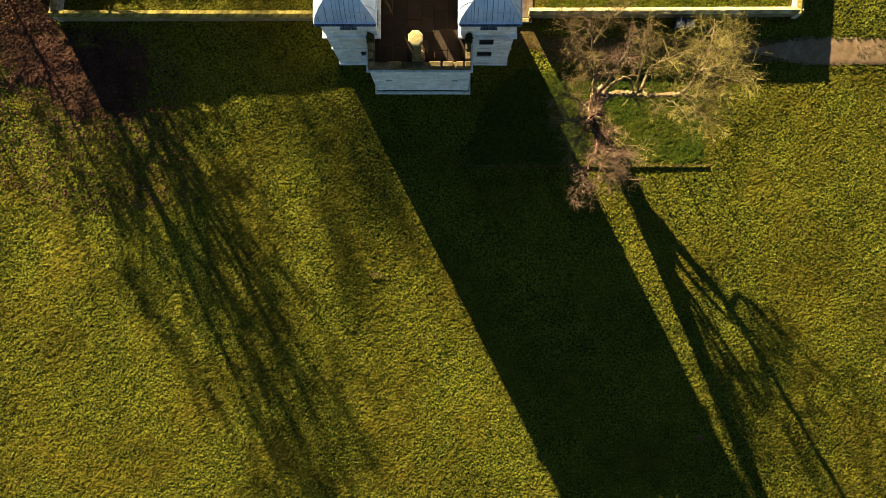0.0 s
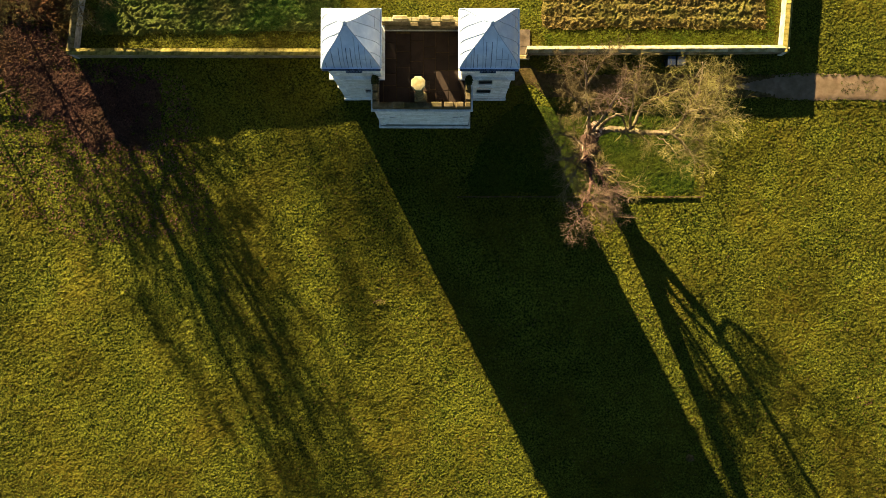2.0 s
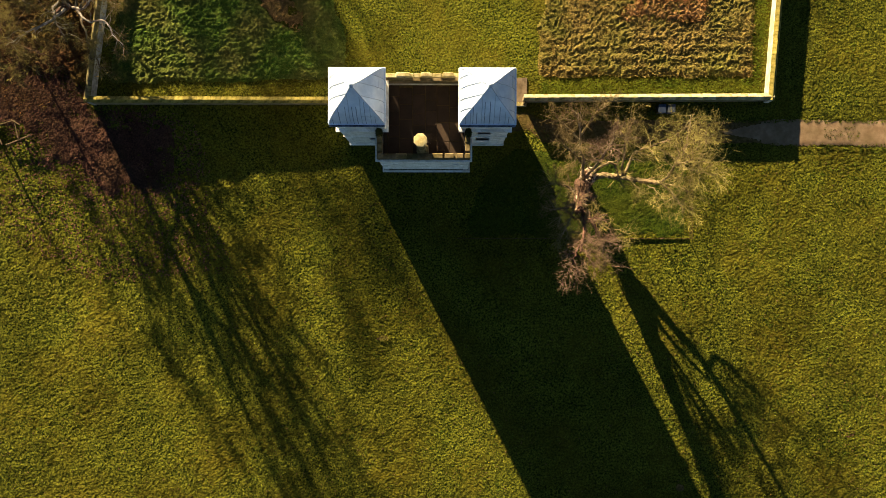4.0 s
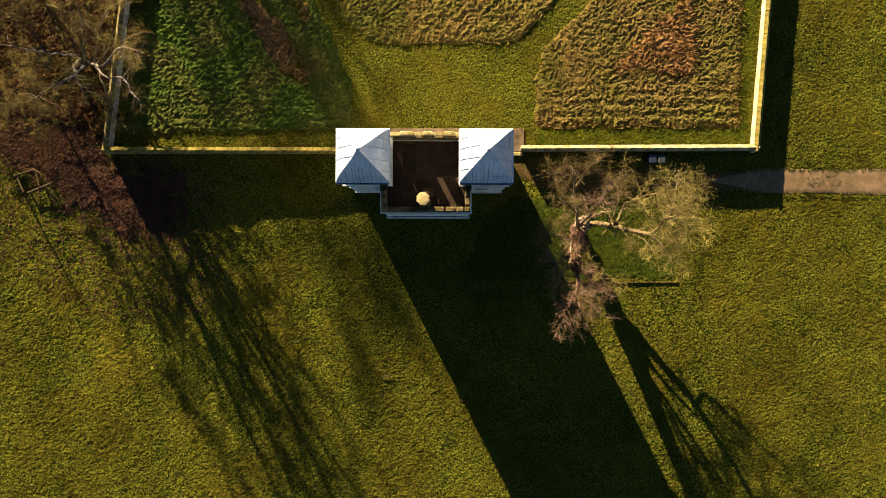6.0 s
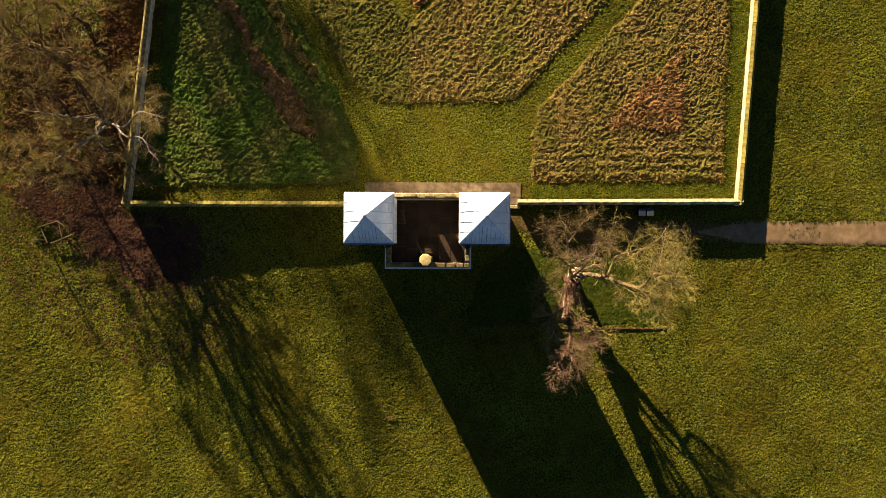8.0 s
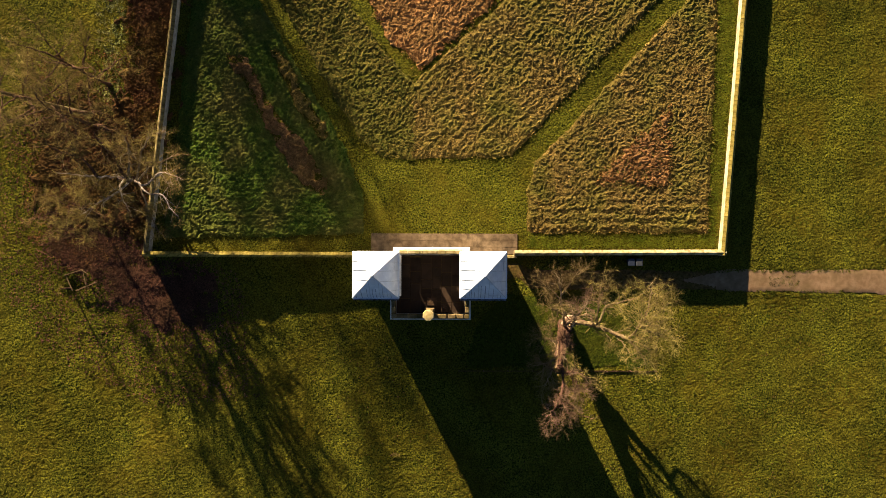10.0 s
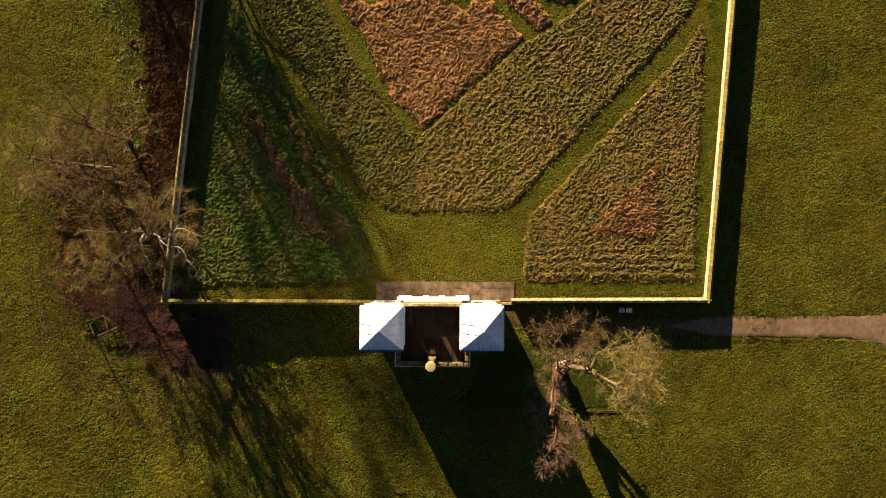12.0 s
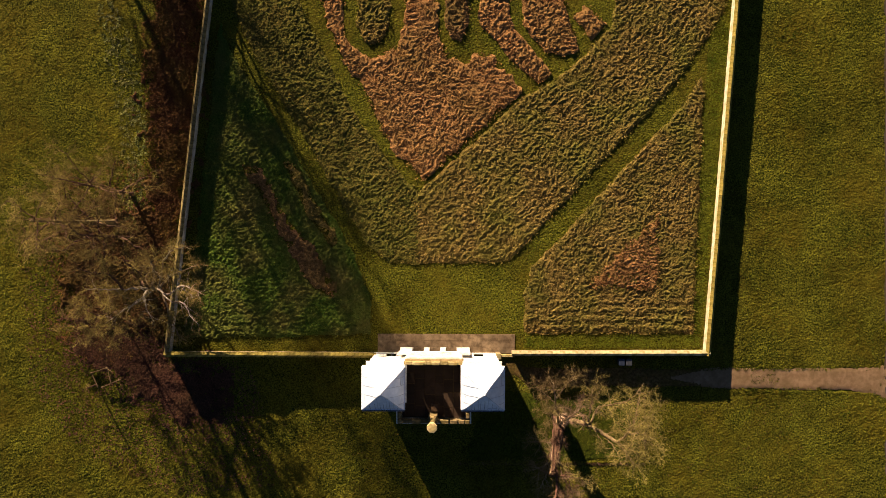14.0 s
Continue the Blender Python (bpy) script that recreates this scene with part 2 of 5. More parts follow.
BROWN_TWIG = material("brown_twig", (0.066, 0.050, 0.017), (0.155, 0.122, 0.044), 0.6, 0.85, (0.105, 0.060, 0.036), 0.3, 0, spec=0.08)
DARK_TWIG = material("dark_twig", (0.085, 0.064, 0.017), (0.210, 0.168, 0.048), 0.8, 0.85, (0.120, 0.072, 0.028), 0.3, 0, spec=0.08)
TIMBER = material("weathered_timber", (0.075, 0.050, 0.026), (0.13, 0.088, 0.048), 5.0, 0.85, None, 1.0, 0.3, 20.0, spec=0.1)
BIN = material("bin_plastic", (0.010, 0.016, 0.034), (0.016, 0.024, 0.048), 3.0, 0.5, None, 1.0, 0)
BIN_PALE = material("bin_pale", (0.022, 0.026, 0.034), (0.036, 0.042, 0.052), 3.0, 0.5, None, 1.0, 0)


# ---------------------------------------------------------------- building blocks
def part(name, bm, mat, parent=None, label=""):
    me = bpy.data.meshes.new(name)
    bm.to_mesh(me)
    bm.free()
    me.materials.append(mat)
    ob = new(name, me)
    ob.parent = parent
    return tagged(ob, label)


def box(x0, x1, y0, y1, z0, z1, bevel=0.0, bm=None):
    bm = bm or bmesh.new()
    m = Matrix.LocRotScale(((x0 + x1) / 2, (y0 + y1) / 2, (z0 + z1) / 2), None, (x1 - x0, y1 - y0, z1 - z0))
    made = bmesh.ops.create_cube(bm, size=1, matrix=m)
    if bevel:
        edges = list({e for v in made["verts"] for e in v.link_edges})
        bmesh.ops.bevel(bm, geom=edges, offset=bevel, segments=1, affect="EDGES")
    return bm


def lathe(profile, sides, x=0, y=0, bm=None, turn=0.0):
    """A solid of revolution (or of so many sides) from rows of radius and height."""
    bm = bm or bmesh.new()
    rings = [[bm.verts.new((x + r * math.cos(turn + 2 * math.pi * k / sides), y + r * math.sin(turn + 2 * math.pi * k / sides), z)) for k in range(sides)] for r, z in profile]
    for a, b in zip(rings, rings[1:]):
        for k in range(sides):
            bm.faces.new((a[k], a[(k + 1) % sides], b[(k + 1) % sides], b[k]))
    bm.faces.new(rings[0][::-1])
    bm.faces.new(rings[-1])
    return bm


def tube(bm, points, radii, sides=5):
    """A tapered tube along points."""
    rings = []
    for i, p in enumerate(points):
        a, b = points[max(i - 1, 0)], points[min(i + 1, len(points) - 1)]
        d = (b - a).normalized()
        u = d.cross(Vector((0.3, 0.5, 0.81)))
        u = (u if u.length > 0.01 else d.cross(Vector((1, 0, 0)))).normalized()
        w = d.cross(u)
        rings.append([bm.verts.new(p + radii[i] * (math.cos(2 * math.pi * k / sides) * u + math.sin(2 * math.pi * k / sides) * w)) for k in range(sides)])
    for a, b in zip(rings, rings[1:]):
        for k in range(sides):
            bm.faces.new((a[k], a[(k + 1) % sides], b[(k + 1) % sides], b[k]))
    bm.faces.new(rings[-1])
    bm.faces.new(rings[0][::-1])
    return bm


def empty(name, label, category, group="", kind="", place=(0, 0, 0)):
    ob = new(name)
    ob.location = place
    return tagged(ob, label, category, group, kind)


def fast_mesh(name, verts, faces, mat, second=None, first=0):
    """A mesh of triangles from two arrays."""
    me = bpy.data.meshes.new(name)
    me.vertices.add(len(verts))
    me.vertices.foreach_set("co", np.ascontiguousarray(verts, dtype=np.float32).ravel())
    k = faces.shape[1]
    me.loops.add(faces.size)
    me.loops.foreach_set("vertex_index", np.ascontiguousarray(faces, dtype=np.int32).ravel())
    me.polygons.add(len(faces))
    me.polygons.foreach_set("loop_start", np.arange(0, faces.size, k, dtype=np.int32))
    me.update(calc_edges=True)
    me.materials.append(mat)
    if second:
        me.materials.append(second)
        me.polygons.foreach_set("material_index", (np.arange(len(faces)) < first).astype(np.int32))
    return me


# ---------------------------------------------------------------- ground
WAVES = [(rng.uniform(0.05, 0.5), rng.uniform(0, 6.28), rng.uniform(0, 6.28)) for rng in [random.Random(3)] for _ in range(26)]


def in_garden(x, y):
    """True inside the garden walls."""
    return (y > 0.12) & (x > -24.2 + 0.1098 * y) & (x < 24.5 + 0.0838 * y)


def rise(x, y):
    """Height of the ground: a few centimetres of unevenness."""
    x, y = np.asarray(x, float), np.asarray(y, float)
    h = np.zeros(np.broadcast(x, y).shape)
    for k, (w, a, p) in enumerate(WAVES):
        h = h + 0.010 / (0.25 + w) * np.sin(w * 3.0 * (x * math.cos(a) + y * math.sin(a)) + p) / 5.0
    # the lawn outside falls away below the western half of the front wall
    west = np.clip((-4.0 - x) / 15.5, 0, 1) * np.clip((x + 34.0) / 9.6, 0, 1)
    s = np.clip((4.0 - y) / 9.0, 0, 1)
    e = np.clip((y + 34.0) / 26.0, 0, 1)
    dip = 0.50 * west * s * s * (3 - 2 * s) * e * e * (3 - 2 * e)
    dip = dip * (1 + 0.14 * np.sin(0.9 * x + 0.5) + 0.10 * np.sin(2.3 * x + 0.7 * y) + 0.16 * np.clip((y + 11.0) / 6.0, 0, 1) * knoll(x, y, 0.8, 23)) - 0.13 * np.exp(-((x + 11.8) / 1.7) ** 2 - ((y + 5.6) / 1.6) ** 2)
    return h - np.where(in_garden(x, y), 0.0, dip)


TABLE = np.random.default_rng(77).random((256, 256))


def knoll(x, y, cell, shift=0):
    """Smooth random heights from -1 to 1, one cell wide."""
    u, v = np.asarray(x, float) / cell + 17.3 * shift, np.asarray(y, float) / cell + 9.1 * shift
    i, j = np.floor(u).astype(int), np.floor(v).astype(int)
    a, b = u - i, v - j
    a, b = a * a * (3 - 2 * a), b * b * (3 - 2 * b)
    at = lambda p, q: TABLE[(p + 31 * shift) % 256, (q + 57 * shift) % 256]
    top = at(i, j) * (1 - a) + at(i + 1, j) * a
    low = at(i, j + 1) * (1 - a) + at(i + 1, j + 1) * a
    return 2 * (top * (1 - b) + low * b) - 1


def domes(x, y, cell, seed):
    """Heights from 0 to 1 of rounded tufts, one to a cell, jittered and of uneven size."""
    rng = np.random.default_rng(seed)
    jx, jy, size = rng.random((256, 256)), rng.random((256, 256)), rng.uniform(0.25, 1.0, (256, 256))
    u, v = np.asarray(x, float) / cell, np.asarray(y, float) / cell
    i, j = np.floor(u).astype(int), np.floor(v).astype(int)
    top = np.zeros(u.shape)
    for di in (-1, 0, 1):
        for dj in (-1, 0, 1):
            p, q = (i + di) % 256, (j + dj) % 256
            d2 = (u - i - di - jx[p, q]) ** 2 + (v - j - dj - jy[p, q]) ** 2
            top = np.maximum(top, size[p, q] * (1 - d2 / (0.35 + 0.45 * size[p, q])))
    return top


def axis(lo, hi, step, far):
    mid = np.arange(lo, hi + step / 2, step)
    out = np.array([1, 40, 120, 300, 700, 1500, far], float)
    return np.concatenate([(lo - out)[::-1], mid, hi + out])


def ground_sheet():
    rng = np.random.default_rng(5)
    xs, ys = axis(-42, 42, 0.115, 3000), axis(-32, 35, 0.115, 3000)
    gx, gy = np.meshgrid(xs, ys)
    coarse = 0.55 + 0.45 * np.clip((6 - gx) / 30, 0, 1) * np.clip((4 - gy) / 14, 0, 1) + 0.2 * knoll(gx, gy, 5.0, 12)
    fine = coarse * (0.016 * domes(gx, gy, 0.50, 91) + 0.022 * domes(gx, gy, 0.25, 92) + rng.normal(0, 0.016, gx.shape))
    fine = np.where(in_garden(gx, gy), 0.2 * fine, fine)
    track = (gx > 6.2) & (gx < 41.2) & (gy < -1.0) & (gy > -2.95 - 0.012 * (gx - 17))
    z = rise(gx, gy) + np.where(track, -0.03, fine)
    near = (abs(gx) < 42.5) & (gy > -32.5) & (gy < 35.5)
    z = np.where(near, z, 0.0)
    v = np.stack([gx, gy, z], -1).reshape(-1, 3)
    i = np.arange(len(xs) * len(ys)).reshape(len(ys), len(xs))
    # inside the garden, below the beds and the mown paths, one face stands for sixteen
    ny, nx = (len(ys) - 1) // 4 * 4, (len(xs) - 1) // 4 * 4
    cell = np.stack([i[:-1, :-1], i[:-1, 1:], i[1:, 1:], i[1:, :-1]], -1)
    calm = (in_garden(gx, gy) & (abs(gx) < 28.5) & (gy < 35))[:ny, :nx].reshape(ny // 4, 4, nx // 4, 4).all((1, 3))
    keep = np.ones(cell.shape[:2], bool)
    keep[:ny, :nx] = ~np.repeat(np.repeat(calm, 4, 0), 4, 1)
    j = i[:ny + 1:4, :nx + 1:4]
    big = np.stack([j[:-1, :-1], j[:-1, 1:], j[1:, 1:], j[1:, :-1]], -1)
    f = np.concatenate([cell[keep], big[calm]])
    used, back = np.unique(f, return_inverse=True)
    v, f = v[used], back.reshape(f.shape)
    ob = new("ground", fast_mesh("ground", v, f, GRASS))
    return tagged(ob, "rough mown lawn of olive green winter grass", "lawn", kind="structure")


ground_sheet()


def inside(px, py, poly):
    hit = np.zeros(px.shape, bool)
    for (x0, y0), (x1, y1) in zip(poly, poly[1:] + poly[:1]):
        if y0 != y1:
            hit ^= ((y0 > py) != (y1 > py)) & (px < (x1 - x0) * (py - y0) / (y1 - y0) + x0)
    return hit


def tufts(name, poly, density, mat, seed, height, spread, width, blades, label, category="grass", holes=(), clump=0.0, lift=-0.01):
    """Clumps of blades scattered over a polygon, one object of kind stuff."""
    rng = np.random.default_rng(seed)
    p = np.array(poly)
    lo, hi = p.min(0), p.max(0)
    n = int(density * np.prod(hi - lo))
    x, y = rng.uniform(lo[0], hi[0], n), rng.uniform(lo[1], hi[1], n)
    ok = inside(x + rng.normal(0, 0.12, n), y + rng.normal(0, 0.12, n), poly)
    for h in holes:
        ok &= ~inside(x + rng.normal(0, 0.1, n), y + rng.normal(0, 0.1, n), h)
    if clump:
        ok &= rng.random(n) < 0.5 + 0.5 * clump * knoll(x, y, 0.17, 11)
    x, y = x[ok], y[ok]
    n = len(x)
    size = rng.uniform(0.55, 1.35, n)
    k = blades
    bx = (x[:, None] + rng.normal(0, 0.25 * spread, (n, k)))
    by = (y[:, None] + rng.normal(0, 0.25 * spread, (n, k)))
    a = rng.uniform(0, 2 * math.pi, (n, k))
    reach = rng.uniform(0.3, 1.0, (n, k)) * spread * size[:, None]
    h = rng.uniform(0.5, 1.0, (n, k)) * height * size[:, None]
    w = rng.uniform(0.6, 1.3, (n, k)) * width * 0.5
    bz = rise(bx, by) + lift
    ca, sa = np.cos(a), np.sin(a)
    v = np.stack([
        np.stack([bx - w * sa, by + w * ca, bz], -1),
        np.stack([bx + w * sa, by - w * ca, bz], -1),
        np.stack([bx + reach * ca, by + reach * sa, bz + h], -1)], -2).reshape(-1, 3)
    f = np.arange(len(v)).reshape(-1, 3)
    ob = new(name, fast_mesh(name, v, f, mat))
    return tagged(ob, label, category, kind="stuff")


def tussocks(poly, seed, height, holes=(), rows=(), step=0.068, wobble=0.15, ragged=0.0):
    """The matted mounds of a rough bed, as vertices and faces of one sheet that comes down to the ground at its edge."""
    p = np.array(poly)
    lo, hi = p.min(0) - step, p.max(0) + step
    gx, gy = np.meshgrid(np.arange(lo[0], hi[0], step), np.arange(lo[1], hi[1], step))
    gx = gx + 0.04 * knoll(gx, gy, 0.3, 5)
    wx, wy = gx + wobble * knoll(gx, gy, 0.9, 6) + 0.6 * wobble * knoll(gx, gy, 0.35, 8), gy + wobble * knoll(gx, gy, 0.9, 7) + 0.6 * wobble * knoll(gx, gy, 0.4, 10)
    if ragged:
        wx, wy = wx + ragged * knoll(gx, gy, 0.28, 15) + ragged * knoll(gx, gy, 1.6, 17), wy + ragged * knoll(gx, gy, 0.24, 16) + ragged * knoll(gx, gy, 1.5, 18)
    ok = inside(wx, wy, poly)
    for h in holes:
        ok &= ~inside(wx, wy, h)
    curl = lambda c, k: 1 - 2.4 * abs(knoll(wx, wy, c, k))
    z = 0.12 * knoll(gx, gy, 0.9, 3) + 0.52 * curl(0.28, 4 + seed) + 0.44 * curl(0.20, 9) + 0.22 * knoll(gx, gy, 0.15, 13)
    if rows:
        amount, dx, dy, period, top = rows
        z = z + amount * np.clip((top - gy) / 2.0, 0, 1) * np.sin(2 * math.pi * (wx * dx + wy * dy) / period)
    z = z + np.random.default_rng(seed).normal(0, 0.14, z.shape)
    z = rise(gx, gy) + height * (0.62 + 0.62 * z)
    slope, core = ok.astype(float) * 0.2, ok
    for k in range(4):
        inner = core.copy()
        inner[1:-1, 1:-1] &= core[:-2, 1:-1] & core[2:, 1:-1] & core[1:-1, :-2] & core[1:-1, 2:]
        core = inner
        slope += 0.2 * core
    base = rise(gx, gy)
    z = base + np.maximum(z - base, 0.03) * slope - 0.02 * (slope < 0.3)
    v = np.stack([gx, gy, z], -1).reshape(-1, 3)
    i = np.arange(gx.size).reshape(gx.shape)
    f = np.stack([i[:-1, :-1], i[:-1, 1:], i[1:, 1:], i[1:, :-1]], -1).reshape(-1, 4)
    keep = ok.ravel()[f].all(1)
    f = f[keep]
    used, back = np.unique(f, return_inverse=True)
    return v[used], back.reshape(f.shape)


def rough_bed(poly, density, mat, seed, height, label, holes=(), rows=(), wobble=0.15, ragged=0.0):
    """A bed of long grass: matted mounds with blades standing out of them, one object of kind stuff."""
    v, f = tussocks(poly, seed % 7, height, holes, rows, wobble=wobble, ragged=ragged)
    blades = tufts("rough_grass", poly, density, mat, seed, height * 1.1, 0.13, 0.055, 6, label, holes=holes)
    n = len(blades.data.vertices)
    co = np.empty(n * 3, np.float32)
    blades.data.vertices.foreach_get("co", co)
    co = co.reshape(-1, 3)
    lift = height * (0.4 + 0.25 * knoll(co[:, 0], co[:, 1], 0.7, 3))
    co[:, 2] += lift
    tri = np.concatenate([f[:, [0, 1, 2]], f[:, [0, 2, 3]]]) if len(f) else np.zeros((0, 3), int)
    old = blades.data
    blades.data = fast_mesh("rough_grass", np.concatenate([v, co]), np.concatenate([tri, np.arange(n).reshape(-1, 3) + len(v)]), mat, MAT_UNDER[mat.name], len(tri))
    bpy.data.meshes.remove(old)
    return blades


# ---------------------------------------------------------------- garden walls
WALL_H, WALL_T = 1.02, 0.36


def garden_wall(name, a, b, outward, label, coping, stone):
    """A stone wall from a to b (its outer top edge), with a row of coping stones, each a piece."""
    a, b = Vector((*a, 0)), Vector((*b, 0))
    d = (b - a).normalized()
    inw = Vector((-d.y, d.x, 0)) * outward
    length = (b - a).length
    bm = bmesh.new()
    rng = random.Random(name)
    steps = int(length / 0.6)
    rows = []
    for i in range(steps + 1):
        p = a + d * (length * i / steps)
        wob = [rng.uniform(-0.02, 0.02) for _ in range(4)]
        rows.append([bm.verts.new(p + inw * (0.05 + wob[0]) + Vector((0, 0, -0.8))), bm.verts.new(p + inw * (0.05 + wob[1]) + Vector((0, 0, WALL_H))),
                     bm.verts.new(p + inw * (WALL_T + wob[2]) + Vector((0, 0, WALL_H))), bm.verts.new(p + inw * (WALL_T + wob[3]) + Vector((0, 0, -0.8)))])
    for r, s in zip(rows, rows[1:]):
        for k in range(3):
            bm.faces.new((r[k], s[k], s[k + 1], r[k + 1]))
    bm.faces.new(rows[0])
    bm.faces.new(rows[-1][::-1])
    bmesh.ops.recalc_face_normals(bm, faces=bm.faces)
    wall = tagged(part(name, bm, stone), label, "garden wall", kind="structure")
    at = 0.0
    shapes = []
    for size in (0.62, 0.78, 0.95, 1.12):
        sbm = bmesh.new()
        section = ((-0.03, 0.0), (-0.03, 0.03), (0.12, 0.16), (0.17, 0.175), (0.22, 0.15), (0.42, 0.03), (0.42, 0.0))
        ends = []
        for x in (0.006, size - 0.006):
            ends.append([sbm.verts.new((x + rng.uniform(-0.004, 0.004), y + rng.uniform(-0.014, 0.014), z + rng.uniform(-0.010, 0.010))) for y, z in section])
        for k in range(len(section)):
            sbm.faces.new((ends[0][k], ends[0][k - 1], ends[1][k - 1], ends[1][k]))
        sbm.faces.new(ends[0])
        sbm.faces.new(ends[1][::-1])
        bmesh.ops.recalc_face_normals(sbm, faces=sbm.faces)
        me = bpy.data.meshes.new("coping_stone")
        sbm.to_mesh(me)
        sbm.free()
        me.materials.append(coping)
        shapes.append((size, me))
    turn = math.atan2(d.y, d.x)
    while at < length - 0.3:
        size, me = min(shapes, key=lambda s: abs(s[0] - (length - at))) if length - at < 1.2 else rng.choice(shapes)
        ob = new("coping_stone", me)
        flip = 1 if outward > 0 else -1
        p = a + d * (at if flip > 0 else at + size)
        ob.matrix_world = Matrix.Translation((p.x, p.y, WALL_H + rng.uniform(-0.012, 0.012))) @ pose(0, 0, 0, rng.uniform(-1.5, 1.5), 0, math.degrees(turn) + (0 if flip > 0 else 180) + rng.uniform(-0.5, 0.5))
        ob.parent = wall
        at += size
    return wall


# outer edges: the front run stands on the line y = 0.05, broken by the pavilion and a gap beside it
garden_wall("wall_south_west", (-24.35, -0.05), (-5.5, -0.07), 1, "low stone garden wall with mossy coping stones beside the pavilion", COPING, RUBBLE)
garden_wall("wall_south_east", (6.92, 0.13), (24.6, 0.24), 1, "low stone garden wall with pale coping stones", PALE_COPING, RUBBLE)
garden_wall("wall_west", (-24.35, -0.02), (-18.2, 56.0), -1, "long low grey stone garden wall with mossy lichened coping", BROWN_COPING, GREY_COPING)
garden_wall("wall_east", (24.62, 0.15), (29.3, 56.0), 1, "long low pale stone garden wall with yellow mossy coping", COPING, PALE_WALL)


# ---------------------------------------------------------------- pavilion
INNER_W, INNER_E = -2.42, 2.40      # inner faces of the towers
pavilion = empty("pavilion", "pale ashlar garden pavilion with two lead-roofed towers and a roof terrace", "pavilion")


def wall_with_holes(name, face, at, lo, hi, z0, z1, holes, depth, parent, mat=None):
    """A wall slab with openings right through. face 'y': spans x from lo to hi, its outer side at y = at; depth goes inward (sign gives the side)."""
    bm = bmesh.new()
    us = sorted({lo, hi, *[h[0] for h in holes], *[h[1] for h in holes]})
    zs = sorted({z0, z1, *[h[2] for h in holes], *[h[3] for h in holes]})
    for u0, u1 in zip(us, us[1:]):
        for s0, s1 in zip(zs, zs[1:]):
            um, zm = (u0 + u1) / 2, (s0 + s1) / 2
            if any(h[0] < um < h[1] and h[2] < zm < h[3] for h in holes):
                continue
            a, b = sorted((at, at + depth))
            if face == "y":
                box(u0, u1, a, b, s0, s1, bm=bm)
            else:
                box(a, b, u0, u1, s0, s1, bm=bm)
    bmesh.ops.remove_doubles(bm, verts=bm.verts, dist=0.0005)
    inner = [f for f in bm.faces if any(f is not g and (f.calc_center_median() - g.calc_center_median()).length < 0.0005 for e in f.edges for g in e.link_faces)]
    bmesh.ops.delete(bm, geom=list(set(inner)), context="FACES")
    return part(name, bm, mat or STONE, parent)


def window_frame(x, y, z, w, h, parent):
    """A stone surround and a dark pane in a south face."""
    f = 0.07
    bm = bmesh.new()
    y0, y1 = y - 0.05, y + 0.10
    for b in ((x - w / 2 - f, x - w / 2, z - f, z + h + f), (x + w / 2, x + w / 2 + f, z - f, z + h + f), (x - w / 2, x + w / 2, z + h, z + h + f), (x - w / 2, x + w / 2, z - f, z)):
        box(b[0], b[1], y0, y1, b[2], b[3], bm=bm)
    win = part("window", bm, STONE, parent, "stone-framed window with a dark pane")
    yp = y + 0.08
    part("pane", box(x - w / 2, x + w / 2, yp - 0.02, yp + 0.02, z, z + h), DARK, win, "dark leaded pane")
    return win


